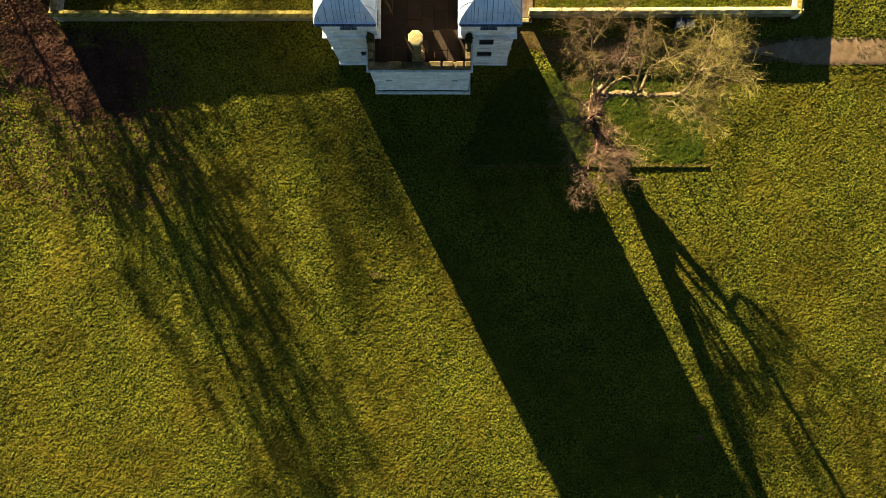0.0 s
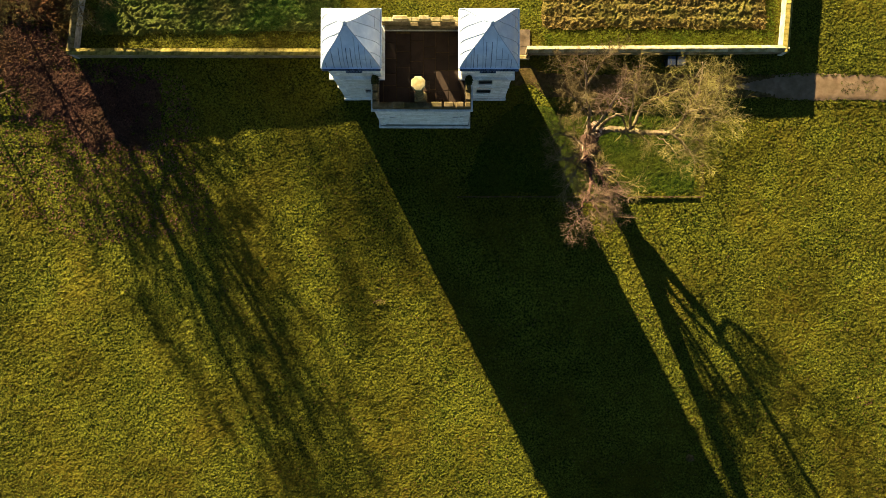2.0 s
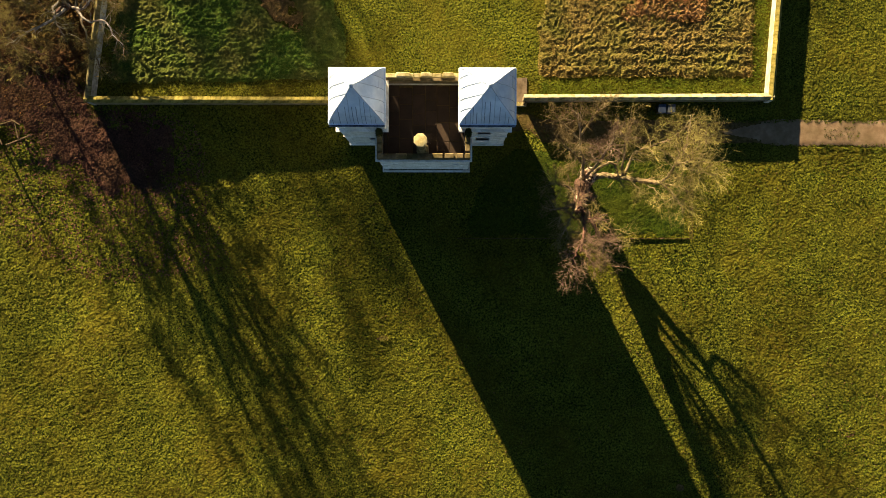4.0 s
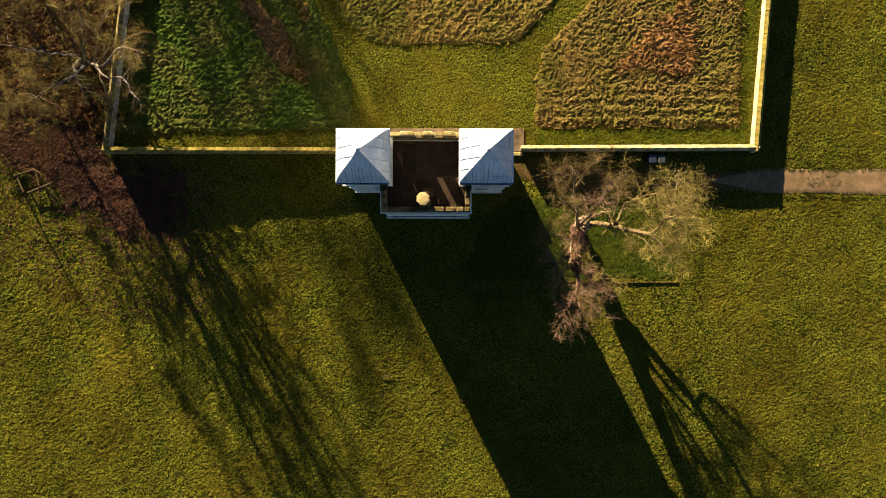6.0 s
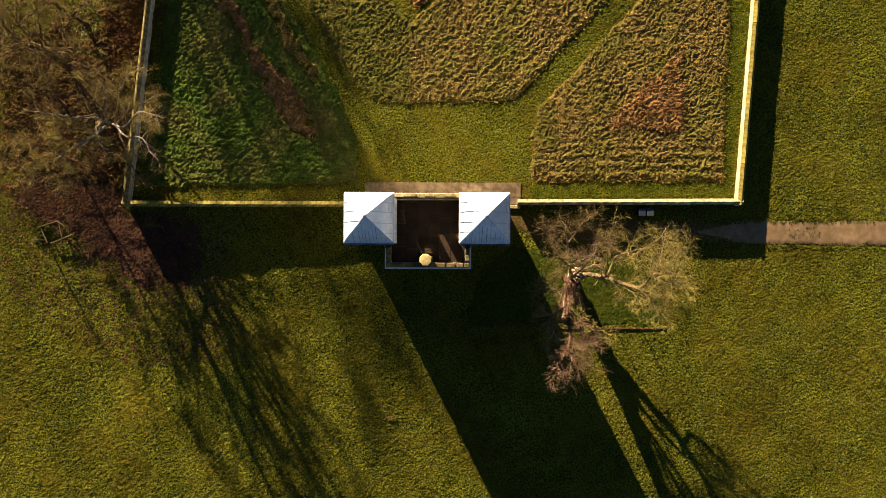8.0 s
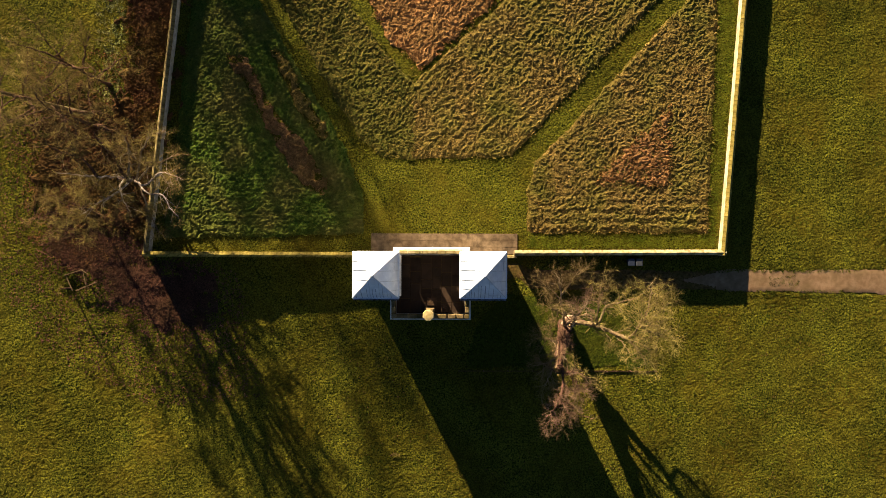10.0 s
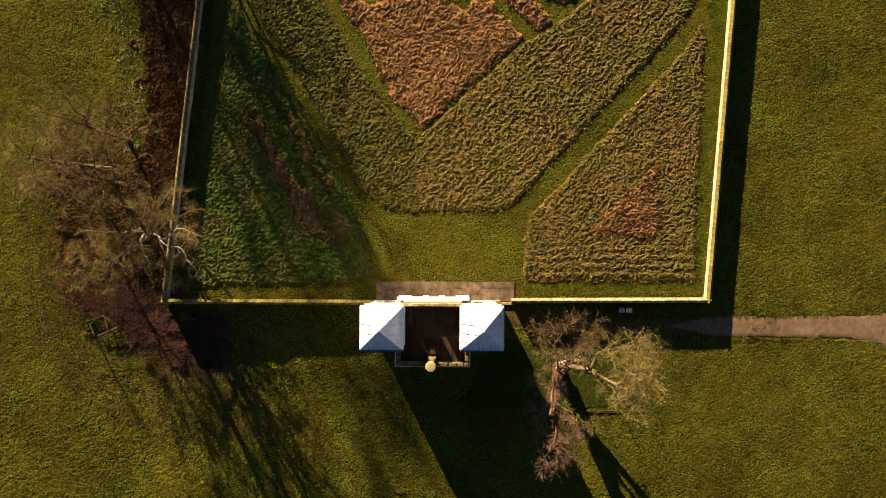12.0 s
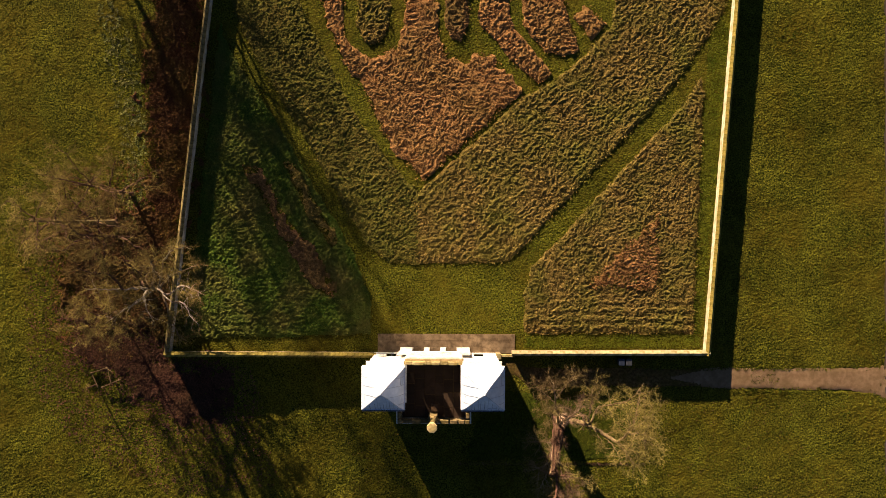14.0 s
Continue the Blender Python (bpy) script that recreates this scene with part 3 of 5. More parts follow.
def tower(sx):
    """One tower; sx is -1 for the west one and 1 for the east one."""
    x0, x1 = (-5.41, INNER_W) if sx < 0 else (INNER_E, 5.44)
    y0, y1 = -2.86, 0.16
    xc = (x0 + x1) / 2
    body = empty("tower", "", "")
    body.parent = pavilion
    t = 0.35
    south = [(xc - 0.45, xc + 0.45, 2.2, 3.4), (xc - 0.42, xc + 0.42, 5.0, 6.2)] if sx > 0 else [(xc + 0.1, xc + 1.0, 2.2, 3.4)]
    north = [(xc - 0.45, xc + 0.45, 0.0, 2.0)]
    wall_with_holes("wall", "y", y0, x0, x1, 0, 9.62, south, t, body)
    wall_with_holes("wall", "y", y1, x0, x1, 0, 9.62, north, -t, body)
    wall_with_holes("wall", "x", x0, y0 + t, y1 - t, 0, 9.62, [], t, body)
    wall_with_holes("wall", "x", x1, y0 + t, y1 - t, 0, 9.62, [], -t, body)
    for h in south:
        window_frame((h[0] + h[1]) / 2, y0, h[2], h[1] - h[0], h[3] - h[2], body)
    # made-up door: a dark panel in place of the end piers' shadows
    part("door", box(north[0][0], north[0][1], y1 - 0.28, y1 - 0.22, 0.02, 2.0), DARK, body, "made-up dark door panel where pier shadows fall")
    # plinth, string courses, cornice
    for z0, z1, out, bev in ((0, 0.42, 0.10, 0.03), (3.98, 4.12, 0.07, 0.03), (6.80, 7.02, 0.18, 0.04), (9.62, 9.80, 0.12, 0.05), (9.80, 9.99, 0.22, 0.05)):
        part("plinth" if z0 == 0 else "string_course" if z0 < 9 else "cornice", box(x0 - out, x1 + out, y0 - out, y1 + out, z0, z1, bev) if z0 >= 9.7 else ring(x0, x1, y0, y1, z0, z1, out), STONE, body)
    # quoins on the outer south corner and the north corners
    for cx, sgn in ((x0, -1), (x1, 1)):
        for k in range(22):
            z = 0.45 + 0.41 * k
            if any(a < z + 0.38 and z < b for a, b in ((3.9, 4.2), (6.75, 7.1))) or z > 9.2:
                continue
            long = 0.52 if k % 2 else 0.32
            for yy, s2 in ((y0, -1), (y1, 1)):
                a, b = sorted((cx + sgn * 0.03, cx - sgn * long))
                c, d = sorted((yy + s2 * 0.03, yy - s2 * (0.84 - long)))
                ob = part("quoin", box(a, b, c, d, z, z + 0.375, 0.02), STONE, body)
    # a grated outlet below the cornice, with a lead sill and upright bars
    grate = part("grated_opening", box(xc - 0.42, xc + 0.42, y0 - 0.03, y0 - 0.004, 8.55, 9.20), DARK, body, "dark grated opening under the cornice")
    part("sill", box(xc - 0.48, xc + 0.48, y0 - 0.12, y0 - 0.004, 8.46, 8.545, 0.015), DARK_LEAD, grate)
    for k in range(5):
        part("bar", box(xc - 0.37 + 0.17 * k, xc - 0.31 + 0.17 * k, y0 - 0.075, y0 - 0.034, 8.548, 9.20), LEAD_SEAM, grate)
    lead_roof(body, xc, (y0 + y1) / 2 - 0.02)
    return body


def ring(x0, x1, y0, y1, z0, z1, out):
    """A band round a tower, standing proud by out."""
    bm = bmesh.new()
    e = 0.004
    box(x0 - out, x1 + out, y0 - out, y0 - e, z0, z1, bm=bm)
    box(x0 - out, x1 + out, y1 + e, y1 + out, z0, z1, bm=bm)
    box(x0 - out, x0 - e, y0 - e, y1 + e, z0, z1, bm=bm)
    box(x1 + e, x1 + out, y0 - e, y1 + e, z0, z1, bm=bm)
    return bm


OGEE = ((1.0, 0.0), (0.985, 0.10), (0.965, 0.28), (0.92, 0.55), (0.84, 0.90), (0.72, 1.25), (0.57, 1.58), (0.42, 1.88), (0.29, 2.18), (0.18, 2.48), (0.10, 2.75), (0.055, 2.95))
HALF = 1.725


def lead_roof(parent, xc, yc):
    """A square ogee cap of four curved lead panels with rolls over the joints and the hips."""
    z0 = 9.99
    roof = part("roof", box(xc - HALF, xc + HALF, yc - HALF, yc + HALF, z0, z0 + 0.09, 0.03), LEAD, parent, "ogee roof of pale grey lead sheet")
    # dark strip along the south eave; its colour puts in the eave's shade
    part("gutter", box(xc - HALF + 0.05, xc + HALF - 0.05, yc - HALF - 0.11, yc - HALF - 0.004, z0 - 0.06, z0 + 0.07, 0.015), DARK_LEAD, roof, "dark strip painted as shade under the south eave")
    rng = random.Random(xc)
    for k in range(4):
        turn = Matrix.Translation((xc, yc, z0 + 0.09)) @ Matrix.Rotation(k * math.pi / 2, 4, "Z")
        bm = bmesh.new()
        cols = 9
        grid = []
        for w, z in OGEE:
            grid.append([bm.verts.new(turn @ Vector((HALF * 0.96 * w * (2 * c / (cols - 1) - 1), -HALF * 0.96 * w + rng.uniform(-0.012, 0.012) * (0 < c < cols - 1), z + rng.uniform(-0.012, 0.012) * (0 < c < cols - 1)))) for c in range(cols)])
        for a, b in zip(grid, grid[1:]):
            for c in range(cols - 1):
                bm.faces.new((a[c], a[c + 1], b[c + 1], b[c]))
        for f in bm.faces:
            f.smooth = True
        part("lead_panel", bm, LEAD, roof)
        for u in (-0.62, -0.22, 0.2, 0.6):
            u += rng.uniform(-0.05, 0.05)
            pts = [turn @ Vector((HALF * 0.96 * u + rng.uniform(-0.015, 0.015), -HALF * 0.96 * w - 0.01, z + 0.012)) for w, z in OGEE if w > abs(u) - 0.03]
            if len(pts) > 1:
                part("lead_roll", tube(bmesh.new(), pts, [0.019] * len(pts), 6), LEAD_ROLL, roof)
        if k == 0:
            # open standing seams with dirt washed down them
            for u in (-0.78, -0.52, -0.36, -0.08, 0.08, 0.42, 0.72):
                u += rng.uniform(-0.06, 0.06)
                run = [turn @ Vector((HALF * 0.96 * u, -HALF * 0.96 * w - 0.012, z + 0.012)) for w, z in OGEE[:rng.randint(6, 11)] if w > abs(u) + 0.02]
                if len(run) > 1:
                    part("seam", tube(bmesh.new(), run, [rng.uniform(0.014, 0.022)] * len(run), 5), LEAD_SEAM, roof, "dirty open lead seam")
        # a lapped cross joint
        w, z = OGEE[4]
        pts = [turn @ Vector((HALF * 0.96 * s, -HALF * 0.96 * w - 0.012, z)) for s in (0.2 + 0.02 * k, 0.4, 0.62)]
        part("lead_lap", tube(bmesh.new(), pts, [0.014] * 3, 5), LEAD_ROLL, roof)
        pts = [turn @ Vector((HALF * 0.965 * w, -HALF * 0.965 * w, z + 0.01)) for w, z in OGEE]
        part("hip_roll", tube(bmesh.new(), pts, [0.024] * len(pts), 6), LEAD_ROLL, roof)
    part("finial", lathe([(0.12, z0 + 3.0), (0.14, z0 + 3.05), (0.07, z0 + 3.12), (0.05, z0 + 3.2), (0.10, z0 + 3.28), (0.09, z0 + 3.36), (0.03, z0 + 3.42)], 10, xc, yc), LEAD_ROLL, roof, "small lead finial")


tower(-1)
tower(1)

# centre block between and in front of the towers
FLOOR = 6.32
centre = empty("centre_block", "", "")
centre.parent = pavilion
bays = [(-1.95, -0.97, 0.0, 2.5), (-0.5, 0.5, 0.0, 2.5), (0.97, 1.95, 0.0, 2.5), (-1.3, 1.3, 3.5, 5.5)]
wall_with_holes("wall", "y", -4.72, -2.95, 2.95, 0, 6.2, [(-2.2, -1.8, 3.2, 3.7), (1.9, 2.3, 3.2, 3.7)], 0.4, centre)
wall_with_holes("wall", "x", -2.95, -4.32, -2.87, 0, 6.2, [], 0.4, centre)
wall_with_holes("wall", "x", 2.95, -4.32, -2.87, 0, 6.2, [], -0.4, centre)
wall_with_holes("wall", "y", 0.42, INNER_W + 0.004, INNER_E - 0.004, 0, 6.2, bays, -0.4, centre)
for x in (-2.0, 2.1):
    part("pane", box(x - 0.2, x + 0.2, -4.56, -4.52, 3.2, 3.7), DARK, centre)
part("pane", box(-1.3, 1.3, 0.18, 0.22, 3.5, 5.5), DARK, centre, "dark leaded panes")
for x in (-0.65, 0.0, 0.65):
    part("mullion", box(x - 0.05, x + 0.05, 0.22, 0.38, 3.5, 5.5), STONE, centre)
# near-black back wall: the loggia's shade is put into its colour
part("loggia_back", box(-2.3, 2.3, -1.6, -1.5, 0, 3.2), DARK, centre, "shaded back wall of the loggia")
part("ceiling_slab", box(-2.3, 2.3, -4.3, 0.0, 6.02, 6.2), STONE, centre)
for x0, x1 in ((-3.1, -2.02), (-0.95, -0.52), (0.52, 0.95), (2.02, 3.1)):
    bm = box(x0, x1, 0.42, 0.66, 0, 3.05, 0.03)
    box(x0 - 0.05, x1 + 0.05, 0.425, 0.72, 0, 0.35, 0.02, bm)
    box(x0 - 0.04, x1 + 0.04, 0.425, 0.70, 2.9, 3.06, 0.02, bm)
    part("pier", bm, STONE, centre)
for x0, x1, y0, y1, z0, z1 in ((-3.12, 3.12, 0.425, 0.74, 3.07, 3.3), (-2.4, 2.4, 0.43, 0.62, 5.9, 6.2)):
    part("string_course", box(x0, x1, y0, y1, z0, z1, 0.03), STONE, centre)
# plinth, an added dark band above it, and cornice round the south front
for z0, z1, out in ((0, 0.40, 0.17), (0.402, 0.62, 0.05), (6.2, 6.36, 0.10), (6.36, 6.5, 0.16)):
    bm = bmesh.new()
    top = z0 > 1
    box(-2.95 - out, 2.95 + out, -4.72 - out, -4.72 + (0.26 if top else -0.004), z0, z1, bm=bm)
    for s in (-1, 1):
        a, b = sorted((s * (2.95 + out), s * (2.95 - 0.26 if top else 2.954)))
        box(a, b, -4.72 + (0.262 if top else -0.002), -2.99, z0, z1, bm=bm)
    part("plinth" if z0 == 0 else "damp_course" if z0 < 1 else "cornice", bm, DARK_BAND if 0 < z0 < 1 else STONE, centre)
for sx in (-1, 1):
    for k in range(13):
        long = 0.62 if k % 2 else 0.36
        a, b = sorted((sx * 2.97, sx * (2.97 - long)))
        part("quoin", box(a, b, -4.755, -4.35, 0.66 + 0.42 * k, 0.66 + 0.42 * k + 0.37, 0.02), STONE, centre)
# parapet with raised merlons of stone
for x0, x1, y0, y1 in ((-2.98, 2.98, -4.76, -4.42), (-2.98, -2.64, -4.418, -2.99), (2.64, 2.98, -4.418, -2.99)):
    part("parapet", box(x0, x1, y0, y1, 6.5, 7.0, 0.02), PARAPET, centre)
for a, b in ((-2.95, -2.55), (-1.75, -1.05), (0.55, 1.25), (1.35, 1.95), (2.1, 2.55), (2.62, 2.97)):
    part("merlon", box(a, b, -4.75, -4.43, 7.002, 7.28, 0.04), PARAPET, centre, "mossy merlon stone")
for y in (-4.3, -3.75):
    for s in (-1, 1):
        a, b = sorted((s * 2.66, s * 2.97))
        part("merlon", box(a, b, y, y + 0.42, 7.002, 7.25, 0.04), PARAPET, centre)
# north parapet: base and piers browner than the rail, as painted shade
part("parapet", box(-2.41, 2.39, 0.20, 0.44, 6.21, 7.02, 0.02), PARAPET, centre)
for i in range(8):
    x = -2.06 + 0.585 * i
    part("rail_block", box(x - 0.285, x + 0.285, 0.20, 0.46, 7.90 + 0.012 * (i % 3), 8.02 + 0.012 * (i % 3), 0.025), CREAM_PARAPET, centre)
for x0, x1, back in ((-1.78, -0.72, 0.63), (-0.24, 0.56, 0.0), (1.12, 2.0, 0.0)):
    part("parapet_pier", box(x0 - back, x1, 0.24, 0.43, 7.022, 7.898, 0.02), PARAPET, centre)
    # a carved block with sloping shoulders
    bm = box(x0 + 0.06, x1 - 0.06, 0.24, 0.43, 8.05, 8.16, 0.03)
    box(x0 + 0.16, x1 - 0.16, 0.24, 0.43, 8.16, 8.27, 0.03, bm)
    box(x0 + 0.11, x1 - 0.11, 0.21, 0.46, 8.27, 8.34, 0.03, bm)
    part("merlon", bm, CREAM_PARAPET, centre, "cream carved merlon")
# octagonal chimney on a square base
chimney = part("chimney", lathe([(0.27, 7.9), (0.25, 8.0), (0.23, 8.3), (0.225, 10.7), (0.25, 10.78), (0.25, 10.9), (0.30, 10.98)], 8, -0.05, -4.2, turn=math.pi / 8), PARAPET, centre, "octagonal stone chimney shaft")
part("chimney_base", box(-0.42, 0.32, -4.41, -3.95, FLOOR, 7.62, 0.03), PARAPET, chimney)
part("chimney_base", box(-0.36, 0.26, -4.46, -3.94, 7.622, 7.9, 0.06), PARAPET, chimney)
part("chimney_cap", lathe([(0.30, 10.98), (0.40, 11.1), (0.42, 11.3), (0.42, 11.40), (0.39, 11.45), (0.2, 11.47)], 8, -0.05, -4.2, turn=math.pi / 8), CAP_STONE, chimney, "lichened octagonal chimney cap")
for sx, y in ((-1, -1.95), (1, -0.75)):
    x0, x1 = (INNER_W - 0.002, INNER_W + 0.03) if sx < 0 else (INNER_E - 0.03, INNER_E + 0.002)
    part("terrace_door", box(x0, x1, y - 0.42, y + 0.42, FLOOR + 0.02, FLOOR + 1.9), DARK, centre, "dark narrow door from the tower to the terrace")


def ivy_clump(x, y, z, rx, ry, rz, n, seed):
    """A cushion of small dark leaves grown over a wall top."""
    rng = np.random.default_rng(seed)
    d = rng.normal(0, 1, (n, 3))
    d /= np.linalg.norm(d, axis=1)[:, None]
    d[:, 2] = np.abs(d[:, 2])
    p = np.array((x, y, z)) + d * np.array((rx, ry, rz)) * rng.uniform(0.6, 1.1, (n, 1))
    u = rng.normal(0, 0.045, (n, 3))
    w = rng.normal(0, 0.045, (n, 3))
    v = np.stack([p - u, p + w, p + u, p - w], 1).reshape(-1, 3)
    return tagged(new("ivy_clump", fast_mesh("ivy_clump", v, np.arange(4 * n).reshape(-1, 4), IVY_DARK)), "dark green ivy clump on the pavilion parapet", "ivy", kind="stuff")


ivy_clump(-2.82, -3.12, 7.0, 0.20, 0.30, 0.75, 420, 5)
ivy_clump(2.84, -3.12, 7.0, 0.18, 0.30, 0.75, 420, 6)
# terrace flagstones
terrace = part("terrace_bed", box(-2.62, 2.62, -4.41, 0.09, 6.204, FLOOR - 0.03), EARTH, centre)
rng = random.Random(8)
x = -2.36
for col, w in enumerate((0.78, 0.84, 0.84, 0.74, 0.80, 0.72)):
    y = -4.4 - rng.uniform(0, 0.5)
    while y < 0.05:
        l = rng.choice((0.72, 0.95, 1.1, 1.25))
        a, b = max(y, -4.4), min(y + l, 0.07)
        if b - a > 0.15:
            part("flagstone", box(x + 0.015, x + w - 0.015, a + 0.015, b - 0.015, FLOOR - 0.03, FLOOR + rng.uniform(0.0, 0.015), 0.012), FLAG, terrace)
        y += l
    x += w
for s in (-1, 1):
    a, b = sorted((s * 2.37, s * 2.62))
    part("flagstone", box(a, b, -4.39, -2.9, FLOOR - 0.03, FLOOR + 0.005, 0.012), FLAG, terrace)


def terrace_chair(x, y, turn):
    ob = empty("terrace_chair", "small slatted wooden chair on the roof terrace", "chair")
    for i in range(5):
        part("seat_slat", box(-0.24 + 0.1 * i, -0.16 + 0.1 * i, -0.22, 0.22, 0.42, 0.445, 0.005), DARK_WOOD, ob)
    for i in range(4):
        part("back_slat", box(-0.21 + 0.13 * i, -0.16 + 0.13 * i, 0.22, 0.25, 0.44, 0.86, 0.005), DARK_WOOD, ob)
    part("back_rail", box(-0.25, 0.25, 0.215, 0.255, 0.84, 0.90, 0.008), DARK_WOOD, ob)
    for sx in (-1, 1):
        for sy in (-1, 1):
            part("leg", box(sx * 0.23 - 0.022, sx * 0.23 + 0.022, sy * 0.21 - 0.022, sy * 0.21 + 0.022, 0, 0.415 if sy < 0 else 0.62), DARK_WOOD, ob)
        part("arm", box(sx * 0.26 - 0.03, sx * 0.26 + 0.03, -0.24, 0.21, 0.62, 0.645, 0.006), DARK_WOOD, ob)
    ob.matrix_world = pose(x, y, FLOOR + 0.016, 0, 0, turn)
    return ob


def terrace_table(x, y):
    ob = empty("terrace_table", "small slatted wooden table on the roof terrace", "table")
    for i in range(6):
        part("top_slat", box(-0.36, 0.36, -0.3 + 0.1 * i, -0.212 + 0.1 * i, 0.70, 0.73, 0.005), DARK_WOOD, ob)
    for sx in (-1, 1):
        part("batten", box(sx * 0.29 - 0.03, sx * 0.29 + 0.03, -0.29, 0.29, 0.66, 0.698), DARK_WOOD, ob)
        for sy in (-1, 1):
            part("leg", box(sx * 0.29 - 0.025, sx * 0.29 + 0.025, sy * 0.24 - 0.025, sy * 0.24 + 0.025, 0, 0.66), DARK_WOOD, ob)
    ob.matrix_world = pose(x, y, FLOOR + 0.016, 0, 0, 0)
    return ob


terrace_table(0.14, -3.45)
terrace_chair(1.1, -3.95, 95)

# paving before the north front
paving = tagged(part("paving", box(-5.2, 7.25, 0.2, 1.95, -0.2, 0.03), RUBBLE), "worn brown flagstone paving along the pavilion", "paving", kind="structure")
for row, (y0, y1) in enumerate(((0.2, 0.78), (0.78, 1.35), (1.35, 1.95))):
    x = -5.2
    while x < 7.2:
        w = min(rng.uniform(0.55, 1.25), 7.25 - x)
        part("paving_stone", box(x + 0.004, x + w - 0.004, y0 + 0.004, y1 - 0.004, 0.03, 0.055 + rng.uniform(0, 0.012), 0.01), PAVING, paving)
        x += w
tagged(part("gap_threshold", box(5.95, 7.2, -0.12, 0.14, -0.1, 0.17, 0.03), CREAM_PARAPET), "pale stone threshold in the wall gap", "step", kind="structure")
pier = empty("gate_pier", "square stone gate pier against the pavilion tower", "pier", place=(5.68, 0.13, 0))
part("shaft", box(-0.20, 0.20, -0.23, 0.23, -0.3, 1.72, 0.02), RUBBLE, pier)
part("cap", box(-0.21, 0.23, -0.26, 0.26, 1.724, 1.82, 0.03), PALE_COPING, pier, "pale capstone")
post = empty("gate_post", "short dark timber gate post at the end of the garden wall", "post", place=(7.02, 0.04, 0))
part("upright", box(-0.07, 0.07, -0.07, 0.07, -0.3, 0.86, 0.015), TIMBER, post)
part("strut", box(0.072, 0.20, -0.03, 0.03, 0.55, 0.63, 0.01), TIMBER, post)


# ---------------------------------------------------------------- track
def strip(name, xs, low, high, mat, lift, rows, label, category, seed):
    """A strip of worn ground between two edges, following the rise of the land."""
    rng = np.random.default_rng(seed)
    n = len(xs)
    made = []
    lo = low + 0.05 * np.sin(xs * 0.9) + 0.03 * np.sin(xs * 2.7 + 1) + rng.normal(0, 0.03, n)
    hi = high + 0.05 * np.sin(xs * 0.7 + 2) + 0.03 * np.sin(xs * 3.1) + rng.normal(0, 0.03, n)
    for k, s in enumerate(np.linspace(0, 1, rows)):
        y = lo + (hi - lo) * s
        crown = 0.012 * math.sin(math.pi * s) - (0.03 if k in (0, rows - 1) else 0.0)
        made.append(np.stack([xs, y, rise(xs, y) + lift + crown + rng.normal(0, 0.004, n)], -1))
    v = np.stack(made).reshape(-1, 3)
    i = np.arange(len(v)).reshape(rows, n)
    f = np.stack([i[:-1, :-1], i[:-1, 1:], i[1:, 1:], i[1:, :-1]], -1).reshape(-1, 4)
    return tagged(new(name, fast_mesh(name, v, f, mat)), label, category, kind="structure")


tx = np.linspace(21.4, 40.9, 190)
tip = np.clip((25.0 - tx) / 3.6, 0, 1)
flare = np.clip((tx - 36.5) / 4.4, 0, 1) ** 2
strip("path", tx, -2.75 - 0.012 * (tx - 17) - 0.7 * flare + 0.72 * tip, -1.05 + 0.45 * flare - 0.72 * tip, GRAVEL, 0.028, 11, "pale brown gravel track across the grass", "track", 2)
ex = np.linspace(5.9, 24.5, 180)
narrow = np.clip((8.4 - ex) / 1.0, 0, 1)
strip("worn_earth", ex, -2.75 + 0.9 * narrow, -1.1 + 0.65 * narrow, EARTH, 0.012, 9, "dark bare earth track along the garden wall", "earth", 3)
road_y = np.linspace(-60, 60, 160)
road = strip("road", road_y, 40.8 + 0 * road_y, 45.6 + 0 * road_y, ASPHALT, 0.06, 7, "dark purplish asphalt road", "road", 4)
co = np.empty(len(road.data.vertices) * 3, np.float32)
road.data.vertices.foreach_get("co", co)
co = co.reshape(-1, 3)[:, [1, 0, 2]]
road.data.vertices.foreach_set("co", np.ascontiguousarray(co).ravel())
road.data.flip_normals()
for low, high in ((-1.25, -0.85), (-3.15, -2.75)):
    tufts("track_edge_grass", [(19.5, low), (36.0, low - 0.1 * (low < -2)), (36.0, high - 0.1 * (low < -2)), (19.5, high)], 110, TURF, 34, 0.08, 0.12, 0.07, 4, "ragged grass creeping over the edge of the track", clump=0.9, lift=0.03)
tufts("track_grass", [(28.53, -1.51), (31.18, -1.5), (31.18, -2.43), (28.53, -2.31)], 60, TURF, 33, 0.09, 0.14, 0.10, 6, "patch of rough grass along the middle of the track")

# ---------------------------------------------------------------- grass
GARDEN = [(-23.6, 0.6), (24.0, 0.7), (28.0, 46.0), (-18.9, 46.0)]
PAVED = [(-5.4, -0.3), (7.4, -0.3), (7.4, 2.0), (-5.4, 2.0)]
ORANGE = [(-11.4, 35.5), (-8.9, 27.5), (-6.8, 24.7), (-4.7, 20.0), (-1.2, 15.7), (7.8, 23.9), (5.1, 27.5), (3.8, 27.5), (2.75, 26.6), (1.2, 27.0), (0.2, 29.3), (0.0, 35.5), (-2.8, 35.5), (-2.8, 29.8), (-3.7, 28.0), (-5.5, 27.2), (-6.8, 27.3), (-8.3, 29.3), (-8.7, 35.5)]
RING_IN = [(-7.5, 35.5), (-7.2, 29.8), (-6.5, 28.5), (-5.65, 28.25), (-4.7, 28.8), (-4.2, 30.05), (-4.05, 35.5)]
LOOP_B = [(0.6, 35.5), (0.85, 30.3), (1.45, 28.8), (2.4, 28.6), (3.0, 30.1), (3.3, 35.5)]
